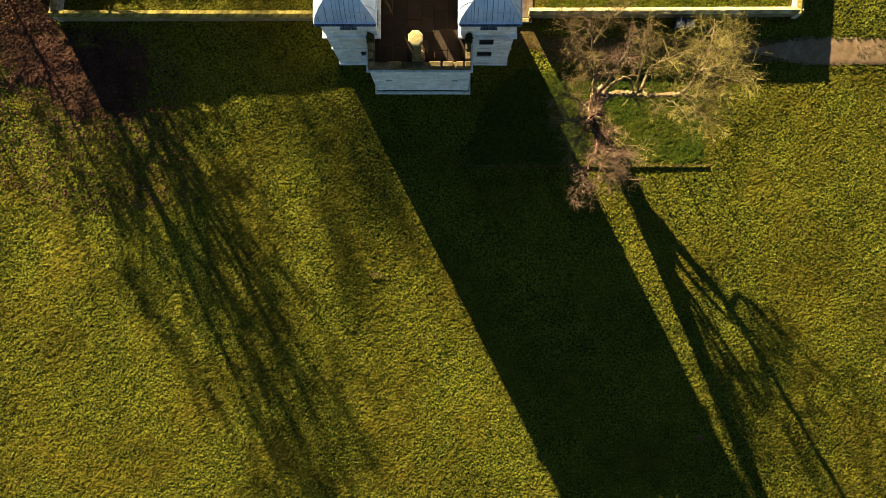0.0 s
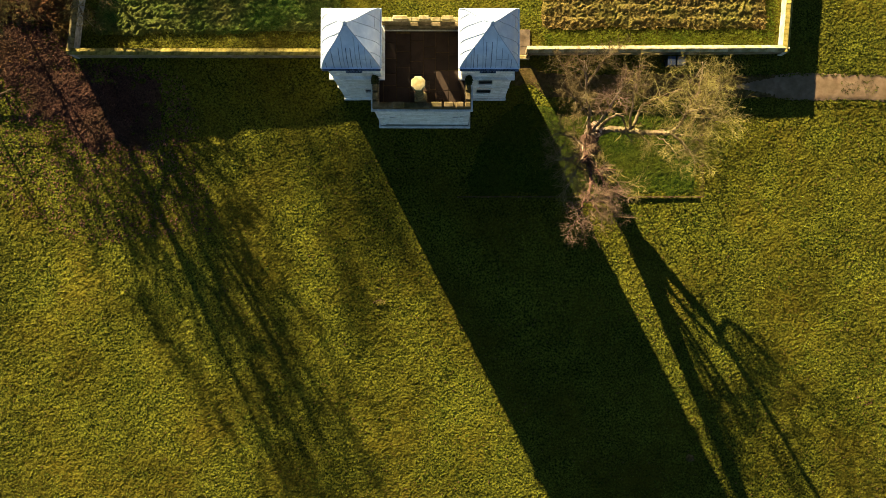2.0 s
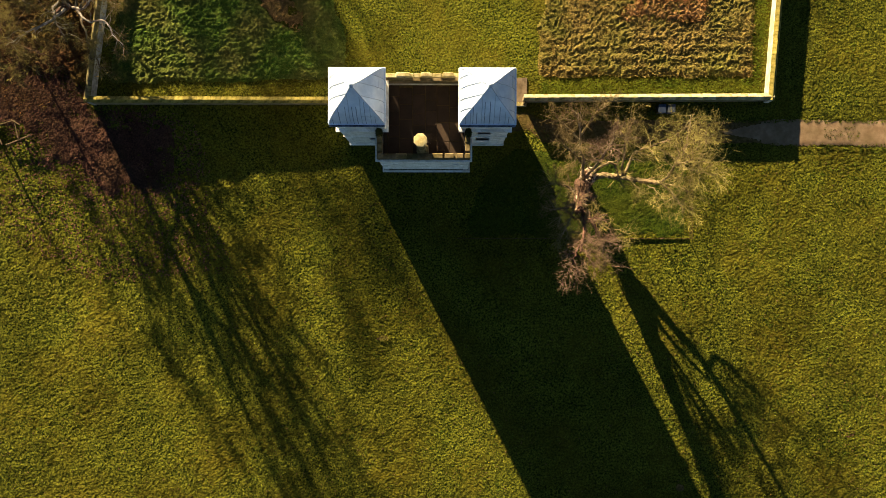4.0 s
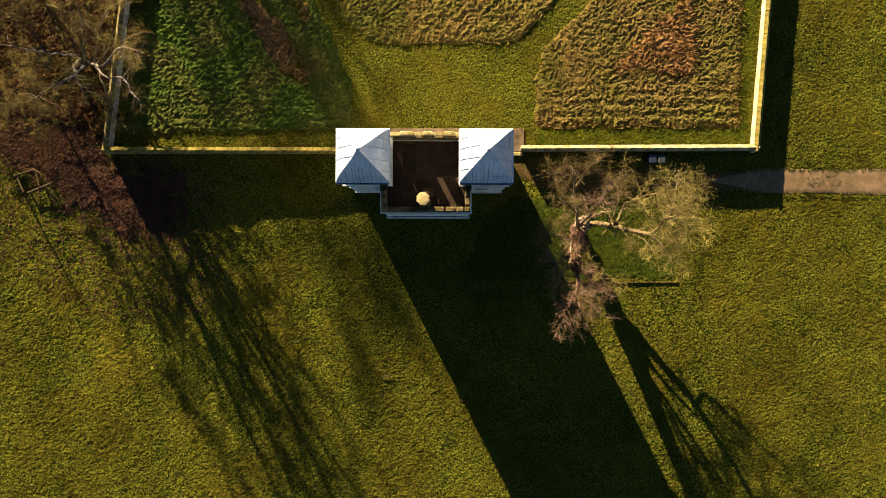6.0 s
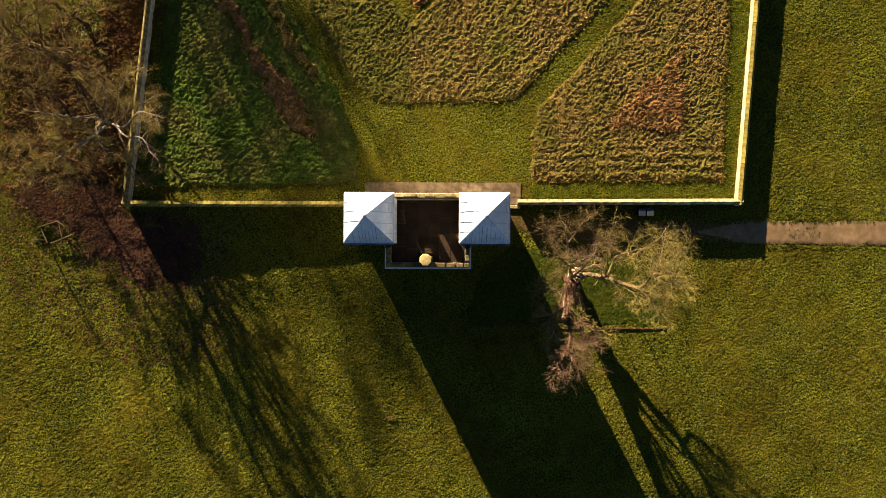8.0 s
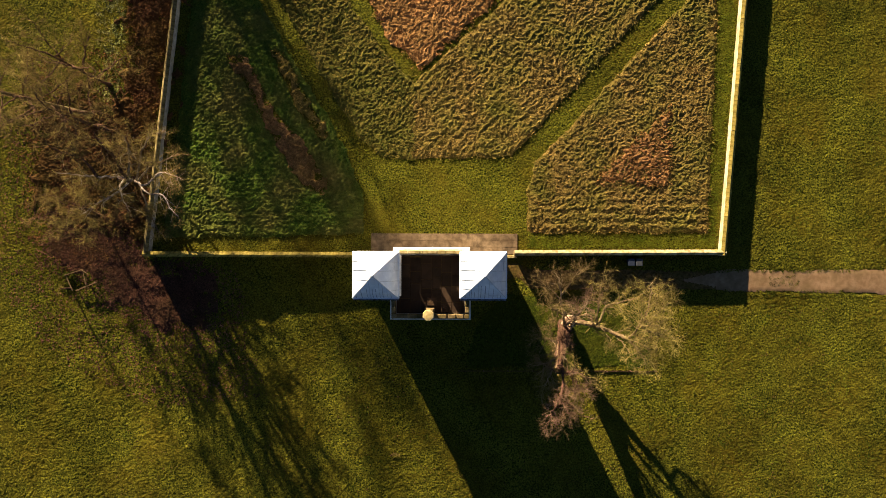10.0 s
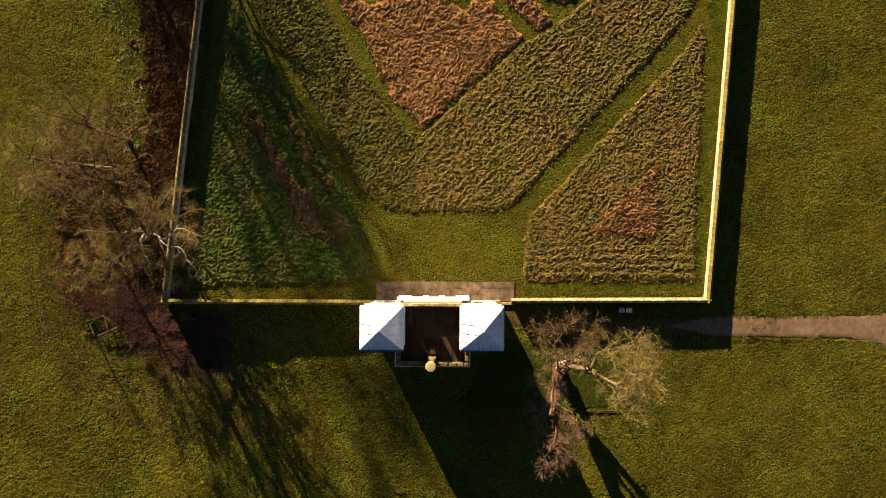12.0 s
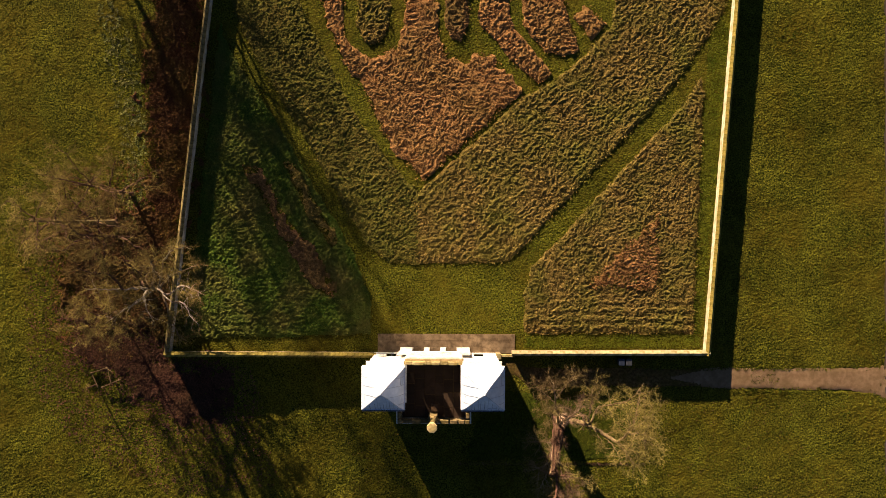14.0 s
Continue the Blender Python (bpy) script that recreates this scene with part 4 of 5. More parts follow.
STRIP_A = [(4.0, 35.5), (6.2, 35.5), (6.9, 30.1), (9.7, 26.9), (10.6, 25.7), (9.4, 24.7), (6.6, 26.9), (5.6, 28.7), (3.9, 30.1)]
STRIP_B = [(7.4, 35.5), (11.2, 35.5), (12.3, 29.9), (13.1, 27.9), (11.8, 27.3), (9.7, 27.7), (7.9, 30.3)]
STRIP_C = [(12.4, 30.9), (13.8, 32.0), (15.5, 30.3), (14.1, 28.7)]
STRIPED = [(-1.9, 14.6), (-1.1, 15.3), (7.9, 23.6), (11.0, 25.2), (13.6, 27.5), (15.9, 30.1), (16.9, 35.6), (26.7, 35.6), (26.4, 31.4), (21.8, 24.7), (6.7, 8.5), (-1.9, 8.3)]
NORTH_WEST = [(-20.3, 35.5), (-14.1, 35.5), (-7.8, 22.6), (-3.4, 16.7), (-1.2, 14.6), (-1.3, 8.3), (-4.1, 8.3), (-6.0, 9.7), (-8.8, 14.3), (-12.4, 20.5), (-16.9, 27.8)]
WEST_BED = [(-22.9, 1.5), (-5.7, 1.8), (-5.9, 5.1), (-7.2, 8.9), (-10.3, 14.1), (-14.0, 20.3), (-18.4, 27.2), (-19.9, 30.5), (-21.2, 16.9)]
WEST_RED = [(-17.6, 17.4), (-16.0, 16.9), (-13.4, 12.3), (-10.8, 9.2), (-9.0, 6.1), (-9.5, 5.3), (-11.1, 6.1), (-13.9, 10.7)]
WEST_PALE = [(-13.9, 17.6), (-12.9, 17.4), (-10.9, 13.8), (-8.9, 10.4), (-9.5, 9.8), (-11.6, 12.6)]
EAST_BED = [(8.6, 7.8), (22.8, 23.3), (24.4, 25.8), (24.1, 17.0), (23.5, 2.0), (8.1, 2.0), (8.0, 5.6)]
EAST_ORANGE = [(20.4, 13.0), (20.3, 5.9), (13.5, 6.2)]

rough_bed(EAST_BED, 26, ROUGH_TAN, 11, 0.135, "rough tussocky olive and straw grass bed", rows=(0.3, 0.0, 1.0, 0.8, 6.0))
rough_bed(EAST_ORANGE, 40, ROUGH_ORANGE, 12, 0.19, "bleached orange triangle of dead grass", wobble=0.22)
rough_bed(STRIPED, 26, ROUGH_TAN, 13, 0.13, "rough tussocky straw grass bed mown in diagonal rows", rows=(0.16, -0.731, 0.682, 0.60, 99.0), wobble=0.12)
rough_bed(ORANGE, 28, ROUGH_ORANGE, 14, 0.15, "rust orange diamond of dead grass", wobble=0.35)
rough_bed(WEST_BED, 24, ROUGH_GREEN, 15, 0.15, "rough green grass bed beside the west wall", holes=[WEST_RED, WEST_PALE], rows=(0.13, 0.0, 1.0, 0.55, 7.0))
rough_bed(WEST_RED, 24, BED["rust"], 16, 0.20, "narrow strip of rusty dead grass", wobble=0.5)
rough_bed(WEST_PALE, 24, ROUGH_TAN, 18, 0.18, "narrow strip of straw-coloured dead grass", wobble=0.6)
rough_bed(NORTH_WEST, 24, BED["olive"], 17, 0.13, "rough green grass bed between mown paths")
for k, (bed, mat) in enumerate(((RING_IN, ROUGH_TAN), (LOOP_B, BED["rust"]), (STRIP_A, ROUGH_ORANGE), (STRIP_B, ROUGH_ORANGE), (STRIP_C, ROUGH_ORANGE))):
    rough_bed(bed, 18, mat, 40 + k, 0.17, "rust orange island of dead grass between mown loops", wobble=0.2)
tufts("turf", GARDEN, 60, GARDEN_TURF, 20, 0.055, 0.08, 0.07, 3, "short mown garden grass", clump=0.8, holes=[PAVED, EAST_BED, STRIPED, ORANGE, WEST_BED, NORTH_WEST, RING_IN, STRIP_A, STRIP_B])
tufts("verge_grass", [(24.3, 35.5), (25.3, 35.5), (23.2, 2.0), (8.4, 1.7), (8.0, 0.75), (23.9, 0.85), (27.4, 35.5)], 320, VERGE, 28, 0.06, 0.1, 0.09, 3, "bright green mown verge inside the garden wall", clump=0.5, lift=0.0)
LAWN = [(-45, -34), (45, -34), (45, 36), (29.0, 36), (24.9, -0.4), (-24.6, -0.4), (-24.6, 0), (-20.6, 36), (-45, 36)]
tufts("lawn_turf", LAWN, 30, TURF, 21, 0.075, 0.14, 0.09, 3, "rough mown lawn blades", clump=0.7, lift=0.01, holes=[[(-3.1, -4.9), (3.1, -4.9), (5.8, -3), (5.8, 0), (-5.8, 0), (-5.8, -3)], [(8.9, -2.7), (40, -3.2), (41, -1.1), (8.9, -1.1)], [(40.7, -40), (46, -40), (46, 40), (40.7, 40)], [(5.9, -1.7), (9.2, -1.7), (9.2, -0.4), (5.9, -0.4)]])
LITTER_AREA = [(-33.2, 3.9), (-32.4, -0.2), (-29.2, -1.4), (-28.2, -3.0), (-25.6, -4.4), (-23.4, -6.0), (-20.2, -6.6), (-18.4, -4.6), (-18.8, -2.4), (-21.0, -0.5), (-24.6, -0.3), (-24.4, 1.6), (-28.0, 2.6)]
rough_bed(LITTER_AREA, 60, BED["litter"], 22, 0.10, "purplish brown fallen leaves under bare trees", wobble=0.9, ragged=1.1)
tufts("loose_leaves", [(-35.0, 5.0), (-33.6, -1.2), (-29.6, -2.6), (-28.4, -4.2), (-25.6, -6.0), (-22.8, -8.2), (-18.0, -7.6), (-15.6, -4.8), (-16.8, -1.4), (-20.0, -0.4), (-24.6, -0.3), (-24.4, 2.0), (-30.0, 4.0)], 40, LITTER, 29, 0.05, 0.10, 0.11, 4, "thin fringe of brown leaves over grass", "leaf litter", clump=0.8, lift=0.03)
tufts("scattered_leaves", [(-38.0, 12.0), (-37.0, -3.0), (-32.0, -9.0), (-24.0, -13.0), (-14.0, -12.0), (-16.0, -6.0), (-24.7, -0.4), (-24.5, 2.0), (-28.0, 16.0)], 28, LITTER, 27, 0.05, 0.10, 0.13, 3, "brown leaves scattered over the rough grass", "leaf litter", clump=0.9, lift=0.03)
SCRUB = [(-24.5, 1.4), (-23.2, 10.0), (-20.7, 34.0), (-25.4, 34.0), (-26.4, 24.0), (-25.8, 17.5), (-27.2, 12.6), (-30.0, 14.4), (-33.5, 13.2), (-34.2, 9.0), (-33.6, 3.6), (-28.0, 2.4)]
rough_bed(SCRUB, 22, BED["bramble"], 23, 0.26, "reddish brown bramble and dead bracken along the garden wall", wobble=1.5)
tufts("bracken", [(-36.5, 10.0), (-35.0, 2.0), (-31.0, -1.5), (-27.0, 0.0), (-26.0, 17.0), (-30.0, 18.0), (-35.0, 16.0)], 14, BRAMBLE, 26, 0.2, 0.25, 0.08, 7, "loose brown bracken under bare trees", "undergrowth", clump=1.0)
tufts("bramble_scrub", [(-24.0, 8.0), (-26.2, 15.0), (-26.6, 24.0), (-27.0, 34.0), (-20.9, 34.0)], 7, BRAMBLE, 23, 0.6, 0.45, 0.04, 12, "reddish brown bramble stems along the garden wall", "scrub")
tufts("ivy_scrub", [(-28.3, 11.0), (-26.6, 12.0), (-26.2, 20.0), (-27.5, 27.0), (-29.5, 33.0), (-31.0, 32.0), (-29.0, 22.0)], 16, IVY, 24, 0.15, 0.28, 0.12, 8, "yellow-green ivy and nettle scrub beside the brambles", "scrub", clump=0.9)
rough_bed([(2.6, -9.45), (18.7, -9.45), (18.7, -3.9), (11.8, -3.6), (9.4, -3.4), (6.4, -3.2), (4.0, -5.4)], 20, PLOT, 25, 0.055, "long deep green grass of the fenced plot")


# ---------------------------------------------------------------- trees
def sliver(bm, pts, radius):
    """A fine twig: a three-sided shoot drawn out to a point."""
    d = (pts[2] - pts[0]).normalized()
    u = d.cross(Vector((0.3, 0.5, 0.81))).normalized() * radius
    w = d.cross(u)
    a, b = [[bm.verts.new(p + k * (c * u + n * w)) for c, n in ((1, 0), (-0.5, 0.87), (-0.5, -0.87))] for p, k in ((pts[0], 1.0), (pts[1], 0.7))]
    tip = bm.verts.new(pts[2])
    for i in range(3):
        bm.faces.new((a[i], a[i - 2], b[i - 2], b[i]))
        bm.faces.new((b[i], b[i - 2], tip))


class Growth:
    """Grows tapered limbs; thick ones and twigs are gathered apart."""

    def __init__(self, seed, gnarl=0.25, droop=0.0, fine=0.008):
        self.rng = random.Random(seed)
        self.twigs = bmesh.new()
        self.bough = None
        self.gnarl, self.droop = gnarl, droop
        self.kids, self.fine, self.spread = {1: (8, 13), 2: (5, 8), 3: (4, 6)}, fine, 0.75

    def shoot(self, start, way, length, radius, level):
        r = self.rng
        n = max(3, int(length / 0.3)) if level > 0 else 2
        pts, radii = [start.copy()], [radius]
        p, d = start.copy(), way.normalized()
        for i in range(n):
            g = self.gnarl if level > 1 else 1.5 * self.gnarl
            d = (d + Vector((r.gauss(0, g), r.gauss(0, g), r.gauss(0, g) - self.droop))).normalized()
            p = p + d * (length / n)
            if p.z < 0.3:
                p.z = 0.3
                d.z = abs(d.z)
            pts.append(p.copy())
            radii.append(radius * (1 - 0.75 * (i + 1) / n))
        if level == 0:
            sliver(self.twigs, pts, radius)
            return
        tube(self.bough if level > 1 else self.twigs, pts, radii, 5 if level > 1 else 3)
        for k in range(r.randint(*self.kids[level])):
            i = min(n, max(1, int(n * r.uniform(0.2, 1.0))))
            base = (pts[i] - pts[i - 1]).normalized()
            out = Vector((r.gauss(0, 1), r.gauss(0, 1), r.gauss(0.1, 0.7)))
            self.shoot(pts[i], base + out * self.spread, max(0.35, length * r.uniform(0.4, 0.75)), max(radii[i] * 0.6, self.fine), level - 1)

    def limb(self, pts, r0, r1, length=2.2, kids=8, start=0.3, level=2, up=0.15, fan=0.9):
        """A given limb with shoots along it. Returns its mesh."""
        r = self.rng
        pts = [Vector(p) for p in pts]
        fine = []
        for i in range(len(pts) - 1):
            p0, p1, p2, p3 = pts[max(i - 1, 0)], pts[i], pts[i + 1], pts[min(i + 2, len(pts) - 1)]
            for k in range(5):
                t = k / 5
                q = 0.5 * ((2 * p1) + (p2 - p0) * t + (2 * p0 - 5 * p1 + 4 * p2 - p3) * t * t + (3 * p1 - p0 - 3 * p2 + p3) * t * t * t)
                fine.append(q + Vector((r.gauss(0, 0.035), r.gauss(0, 0.035), r.gauss(0, 0.03))) * (1 if fine else 0))
        fine.append(pts[-1])
        m = len(fine)
        radii = [(r0 + (r1 - r0) * i / (m - 1)) * r.uniform(0.88, 1.15) for i in range(m)]
        bm = self.bough = tube(bmesh.new(), fine, radii, 8)
        for k in range(kids):
            i = int((m - 1) * (start + (1 - start) * (k + r.random()) / kids))
            i = max(1, min(m - 1, i))
            base = (fine[i] - fine[i - 1]).normalized()
            out = Vector((r.gauss(0, 1), r.gauss(0, 1), r.gauss(up, 0.6)))
            self.shoot(fine[i], base * 0.6 + out * fan, length * r.uniform(0.6, 1.2), max(0.015, radii[i] * 0.45), level)
        return bm


def bare_tree(name, label, seed, trunk, limbs, mats, gnarl=0.22, droop=0.02, fine=0.009, spread=0.75, dense=(8, 13)):
    """A bare tree: trunk rows (x, y, z, radius), then limbs (points, r0, r1, shoots, length, level, bark and twigs of its own)."""
    g = Growth(seed, gnarl=gnarl, droop=droop, fine=fine)
    g.spread, g.kids[1] = spread, dense
    tree = empty(name, label, "tree", place=(trunk[0][0], trunk[0][1], 0))
    inv = Matrix.Translation((-trunk[0][0], -trunk[0][1], 0))
    pts = [Vector(p[:3]) for p in trunk]
    bm = tube(bmesh.new(), pts, [p[3] for p in trunk], 12)
    for v in bm.verts:
        v.co += Vector((g.rng.gauss(0, 1), g.rng.gauss(0, 1), 0)) * 0.06 * min(1.0, trunk[0][3])
    for f in bm.faces:
        f.smooth = True
    made = [part("trunk", bm, mats[0], tree)]
    crowns = {mats[2].name: (g.twigs, mats[2])}
    for pts, r0, r1, kids, length, level, *own in limbs:
        twig = own[1] if len(own) > 1 else mats[2]
        g.twigs = crowns.setdefault(twig.name, (g.twigs if twig.name in crowns else bmesh.new(), twig))[0]
        made.append(part("limb", g.limb(pts, r0, r1, kids=kids, length=length, level=level), own[0] if own else mats[1], tree))
    for twigs, mat in crowns.values():
        made.append(tagged(part("crown", twigs, mat, tree), kind="stuff"))
    for ob in made:
        ob.data.transform(inv)
    return tree


# the old broken tree beside the pavilion
old = bare_tree("old_tree", "old bare leaning tree with broken trunk and long pale limb", 41,
          [(11.25, -5.75, -0.1, 0.66), (11.2, -5.75, 0.5, 0.48), (11.0, -5.9, 1.8, 0.40), (10.75, -6.3, 3.2, 0.36), (10.45, -6.7, 4.6, 0.33), (10.15, -7.1, 6.0, 0.29), (9.85, -7.6, 7.4, 0.22), (9.6, -7.95, 8.5, 0.16), (9.45, -8.15, 9.3, 0.09)],
          [
           ([(11.1, -5.8, 0.9), (11.2, -5.55, 1.8), (11.25, -5.4, 2.6)], 0.36, 0.36, 0, 1.0, 2, BARK),
           ([(11.2, -5.5, 2.4), (11.8, -4.9, 3.4), (12.5, -4.6, 4.0), (13.0, -5.1, 3.7), (13.1, -5.6, 3.2)], 0.11, 0.05, 5, 0.9, 2, PALE_BARK),
           ([(11.05, -5.8, 1.6), (12.0, -5.35, 2.5), (12.6, -5.35, 3.0), (13.3, -5.55, 3.4), (14.0, -5.75, 4.4), (14.7, -6.1, 6.0), (15.1, -6.22, 7.0)], 0.22, 0.13, 4, 1.2, 2, PALE_BARK),
           ([(15.1, -6.22, 7.0), (15.8, -7.1, 7.4), (16.4, -8.2, 7.7)], 0.10, 0.025, 15, 1.5, 2, PALE_BARK),
           ([(15.1, -6.22, 7.0), (15.45, -5.7, 7.7), (15.7, -5.2, 8.2), (16.3, -4.3, 7.9), (16.8, -2.9, 7.2), (17.0, -1.9, 6.9)], 0.12, 0.025, 20, 1.7, 2, PALE_BARK),
           ([(15.7, -5.2, 8.2), (16.3, -5.1, 8.9), (16.9, -5.0, 9.5)], 0.08, 0.020, 18, 1.7, 2, PALE_BARK),
           ([(15.7, -5.2, 8.2), (16.7, -5.6, 8.7), (17.5, -5.9, 9.1)], 0.07, 0.020, 17, 1.6, 2, PALE_BARK),
           ([(15.7, -5.2, 8.2), (16.8, -4.3, 8.5), (17.6, -3.7, 8.7)], 0.07, 0.020, 17, 1.6, 2, PALE_BARK),
           ([(15.1, -6.22, 7.0), (15.8, -6.5, 7.7), (16.6, -6.9, 8.2)], 0.07, 0.020, 15, 1.5, 2, PALE_BARK),
           ([(14.4, -5.95, 5.2), (14.9, -6.7, 6.4), (15.3, -7.5, 7.2)], 0.05, 0.020, 11, 1.3, 2, PALE_BARK),
           ([(13.6, -5.6, 3.8), (14.0, -6.2, 4.8), (14.3, -6.9, 5.4)], 0.04, 0.018, 6, 1.1, 2, PALE_BARK),
           ([(13.5, -5.6, 3.6), (13.8, -4.7, 3.6), (14.2, -3.9, 3.9), (15.3, -3.5, 4.7), (16.5, -3.0, 5.4), (17.6, -1.6, 5.6)], 0.12, 0.025, 20, 1.7, 2, PALE_BARK),
           ([(13.3, -5.5, 3.5), (13.3, -4.2, 4.4), (13.3, -3.0, 5.0), (13.4, -2.0, 5.4)], 0.08, 0.020, 15, 1.5, 2, PALE_BARK),
           ([(10.95, -5.85, 2.4), (10.6, -4.6, 4.0), (10.2, -3.1, 5.4), (10.0, -1.6, 5.9)], 0.15, 0.030, 17, 1.5, 2, GREY_BARK, BROWN_TWIG),
           ([(10.2, -3.0, 5.4), (11.1, -1.7, 5.8), (11.8, -1.0, 5.9)], 0.08, 0.020, 15, 1.3, 2, PALE_BARK, BROWN_TWIG),
           ([(10.3, -3.4, 5.2), (9.3, -2.5, 5.8), (8.5, -1.9, 6.1)], 0.07, 0.020, 14, 1.3, 2, PALE_BARK, BROWN_TWIG),
           ([(10.6, -4.6, 4.0), (9.8, -4.2, 5.6), (9.0, -3.8, 6.8)], 0.08, 0.020, 13, 1.4, 2, PALE_BARK, BROWN_TWIG),
           ([(10.9, -5.6, 2.8), (11.6, -4.6, 4.8), (12.0, -3.8, 6.2), (12.3, -3.2, 7.0)], 0.12, 0.020, 18, 1.5, 2, GREY_BARK, PINK_TWIG),
           ([(9.95, -7.45, 7.0), (9.95, -8.7, 8.4), (9.65, -9.9, 9.8), (9.35, -10.7, 10.6)], 0.16, 0.030, 13, 1.6, 2, RED_BARK, PINK_TWIG),
           ([(9.65, -9.9, 9.8), (9.1, -10.9, 10.2), (8.9, -11.6, 10.4)], 0.08, 0.020, 11, 1.4, 2, RED_BARK, PINK_TWIG),
           ([(9.5, -10.3, 10.1), (9.9, -10.9, 10.4), (10.2, -11.5, 10.5)], 0.07, 0.020, 9, 1.4, 2, RED_BARK, PINK_TWIG),
           ([(10.2, -7.05, 5.8), (10.5, -8.0, 6.5), (10.9, -8.65, 6.9), (11.8, -9.2, 7.0), (12.4, -10.0, 6.8)], 0.11, 0.020, 13, 1.5, 2, PALE_BARK),
           ([(10.9, -8.65, 6.9), (11.2, -9.8, 7.2), (11.4, -10.8, 7.2)], 0.07, 0.020, 9, 1.4, 2, RED_BARK, PINK_TWIG),
           ([(10.0, -7.4, 6.8), (10.6, -9.0, 8.0), (10.9, -10.3, 8.8)], 0.08, 0.020, 9, 1.4, 2, RED_BARK, PINK_TWIG),
           ([(10.95, -6.0, 2.2), (10.6, -6.5, 3.9), (10.2, -7.0, 5.6), (9.8, -7.65, 7.5)], 0.10, 0.05, 20, 1.1, 2, RED_BARK, PINK_TWIG),
           ([(10.6, -6.5, 3.9), (9.9, -7.3, 5.2), (9.3, -8.3, 6.2)], 0.08, 0.020, 12, 1.2, 2, RED_BARK, PINK_TWIG),
           ([(9.85, -7.6, 7.4), (8.9, -7.9, 8.2), (8.0, -8.1, 8.8)], 0.08, 0.020, 15, 1.4, 2, GREY_BARK, BROWN_TWIG),
           ([(10.3, -6.9, 5.2), (9.2, -6.4, 6.2), (8.0, -6.2, 7.0)], 0.07, 0.020, 14, 1.4, 2, GREY_BARK, BROWN_TWIG),
           ([(9.9, -7.5, 7.1), (9.1, -8.7, 8.0), (8.7, -9.6, 8.6)], 0.07, 0.020, 14, 1.3, 2, GREY_BARK, BROWN_TWIG),
          ],
          (BARK, PALE_BARK, TWIG), gnarl=0.2, fine=0.0078, spread=0.62, dense=(4, 7))


def splintered(x, y, z, reach, rise_to, n, seed):
    """Torn wood: upright wedges of uneven height round a core."""
    r = random.Random(seed)
    bm = bmesh.new()
    for k in range(n):
        a, d = 2.4 * k, reach * math.sqrt((k + 0.5) / n)
        p = Vector((x + d * math.cos(a), y + d * math.sin(a), z - 0.5))
        top = p + Vector((r.uniform(-0.12, 0.12), r.uniform(-0.12, 0.12), 0.5 + rise_to * r.uniform(0.35, 1.0) * (1.15 - d / reach)))
        tube(bm, [p, (p + top) / 2 + Vector((r.uniform(-.04, .04), r.uniform(-.04, .04), 0)), top], [0.17, 0.15, r.uniform(0.02, 0.10)], 5)
    return bm


def strands(rows, n, seed):
    """Ridges of torn bark running up a leaning trunk."""
    r = random.Random(seed)
    bm = bmesh.new()
    for k in range(n):
        a = 2 * math.pi * k / n + r.uniform(-0.2, 0.2)
        i0 = r.randrange(0, len(rows) - 3)
        pts, radii = [], []
        for x, y, z, rad in rows[i0:i0 + r.randint(3, 5)]:
            d = rad * r.uniform(0.85, 1.4)
            pts.append(Vector((x + d * math.cos(a), y + d * math.sin(a), z + r.uniform(-0.1, 0.1))))
            radii.append(r.uniform(0.04, 0.085))
            a += r.uniform(-0.25, 0.25)
        pts.append(pts[-1] + Vector((r.uniform(-0.25, 0.25), r.uniform(-0.25, 0.25), r.uniform(0.2, 0.6))))
        radii.append(0.02)
        tube(bm, pts, radii, 5)
    return bm


TRUNK = [(11.2, -5.75, 0.5, 0.50), (11.0, -5.9, 1.8, 0.41), (10.75, -6.3, 3.2, 0.37), (10.45, -6.7, 4.6, 0.34), (10.15, -7.1, 6.0, 0.30), (9.85, -7.6, 7.4, 0.23), (9.6, -7.95, 8.5, 0.17), (9.45, -8.15, 9.3, 0.10)]
for piece, mat in ((strands(TRUNK, 26, 11), BARK), (strands(TRUNK, 18, 12), RED_BARK), (strands(TRUNK, 3, 13), GREY_BARK), (splintered(11.28, -5.36, 2.7, 0.52, 0.28, 26, 5), BROKEN_WOOD), (splintered(10.75, -6.3, 3.2, 0.38, 0.75, 12, 6), BARK), (splintered(10.15, -7.1, 6.0, 0.3, 0.55, 9, 8), BARK)):
    piece.transform(Matrix.Translation((-11.25, 5.75, 0)))
    part("splintered_wood", piece, mat, old, "torn wood of the broken top")

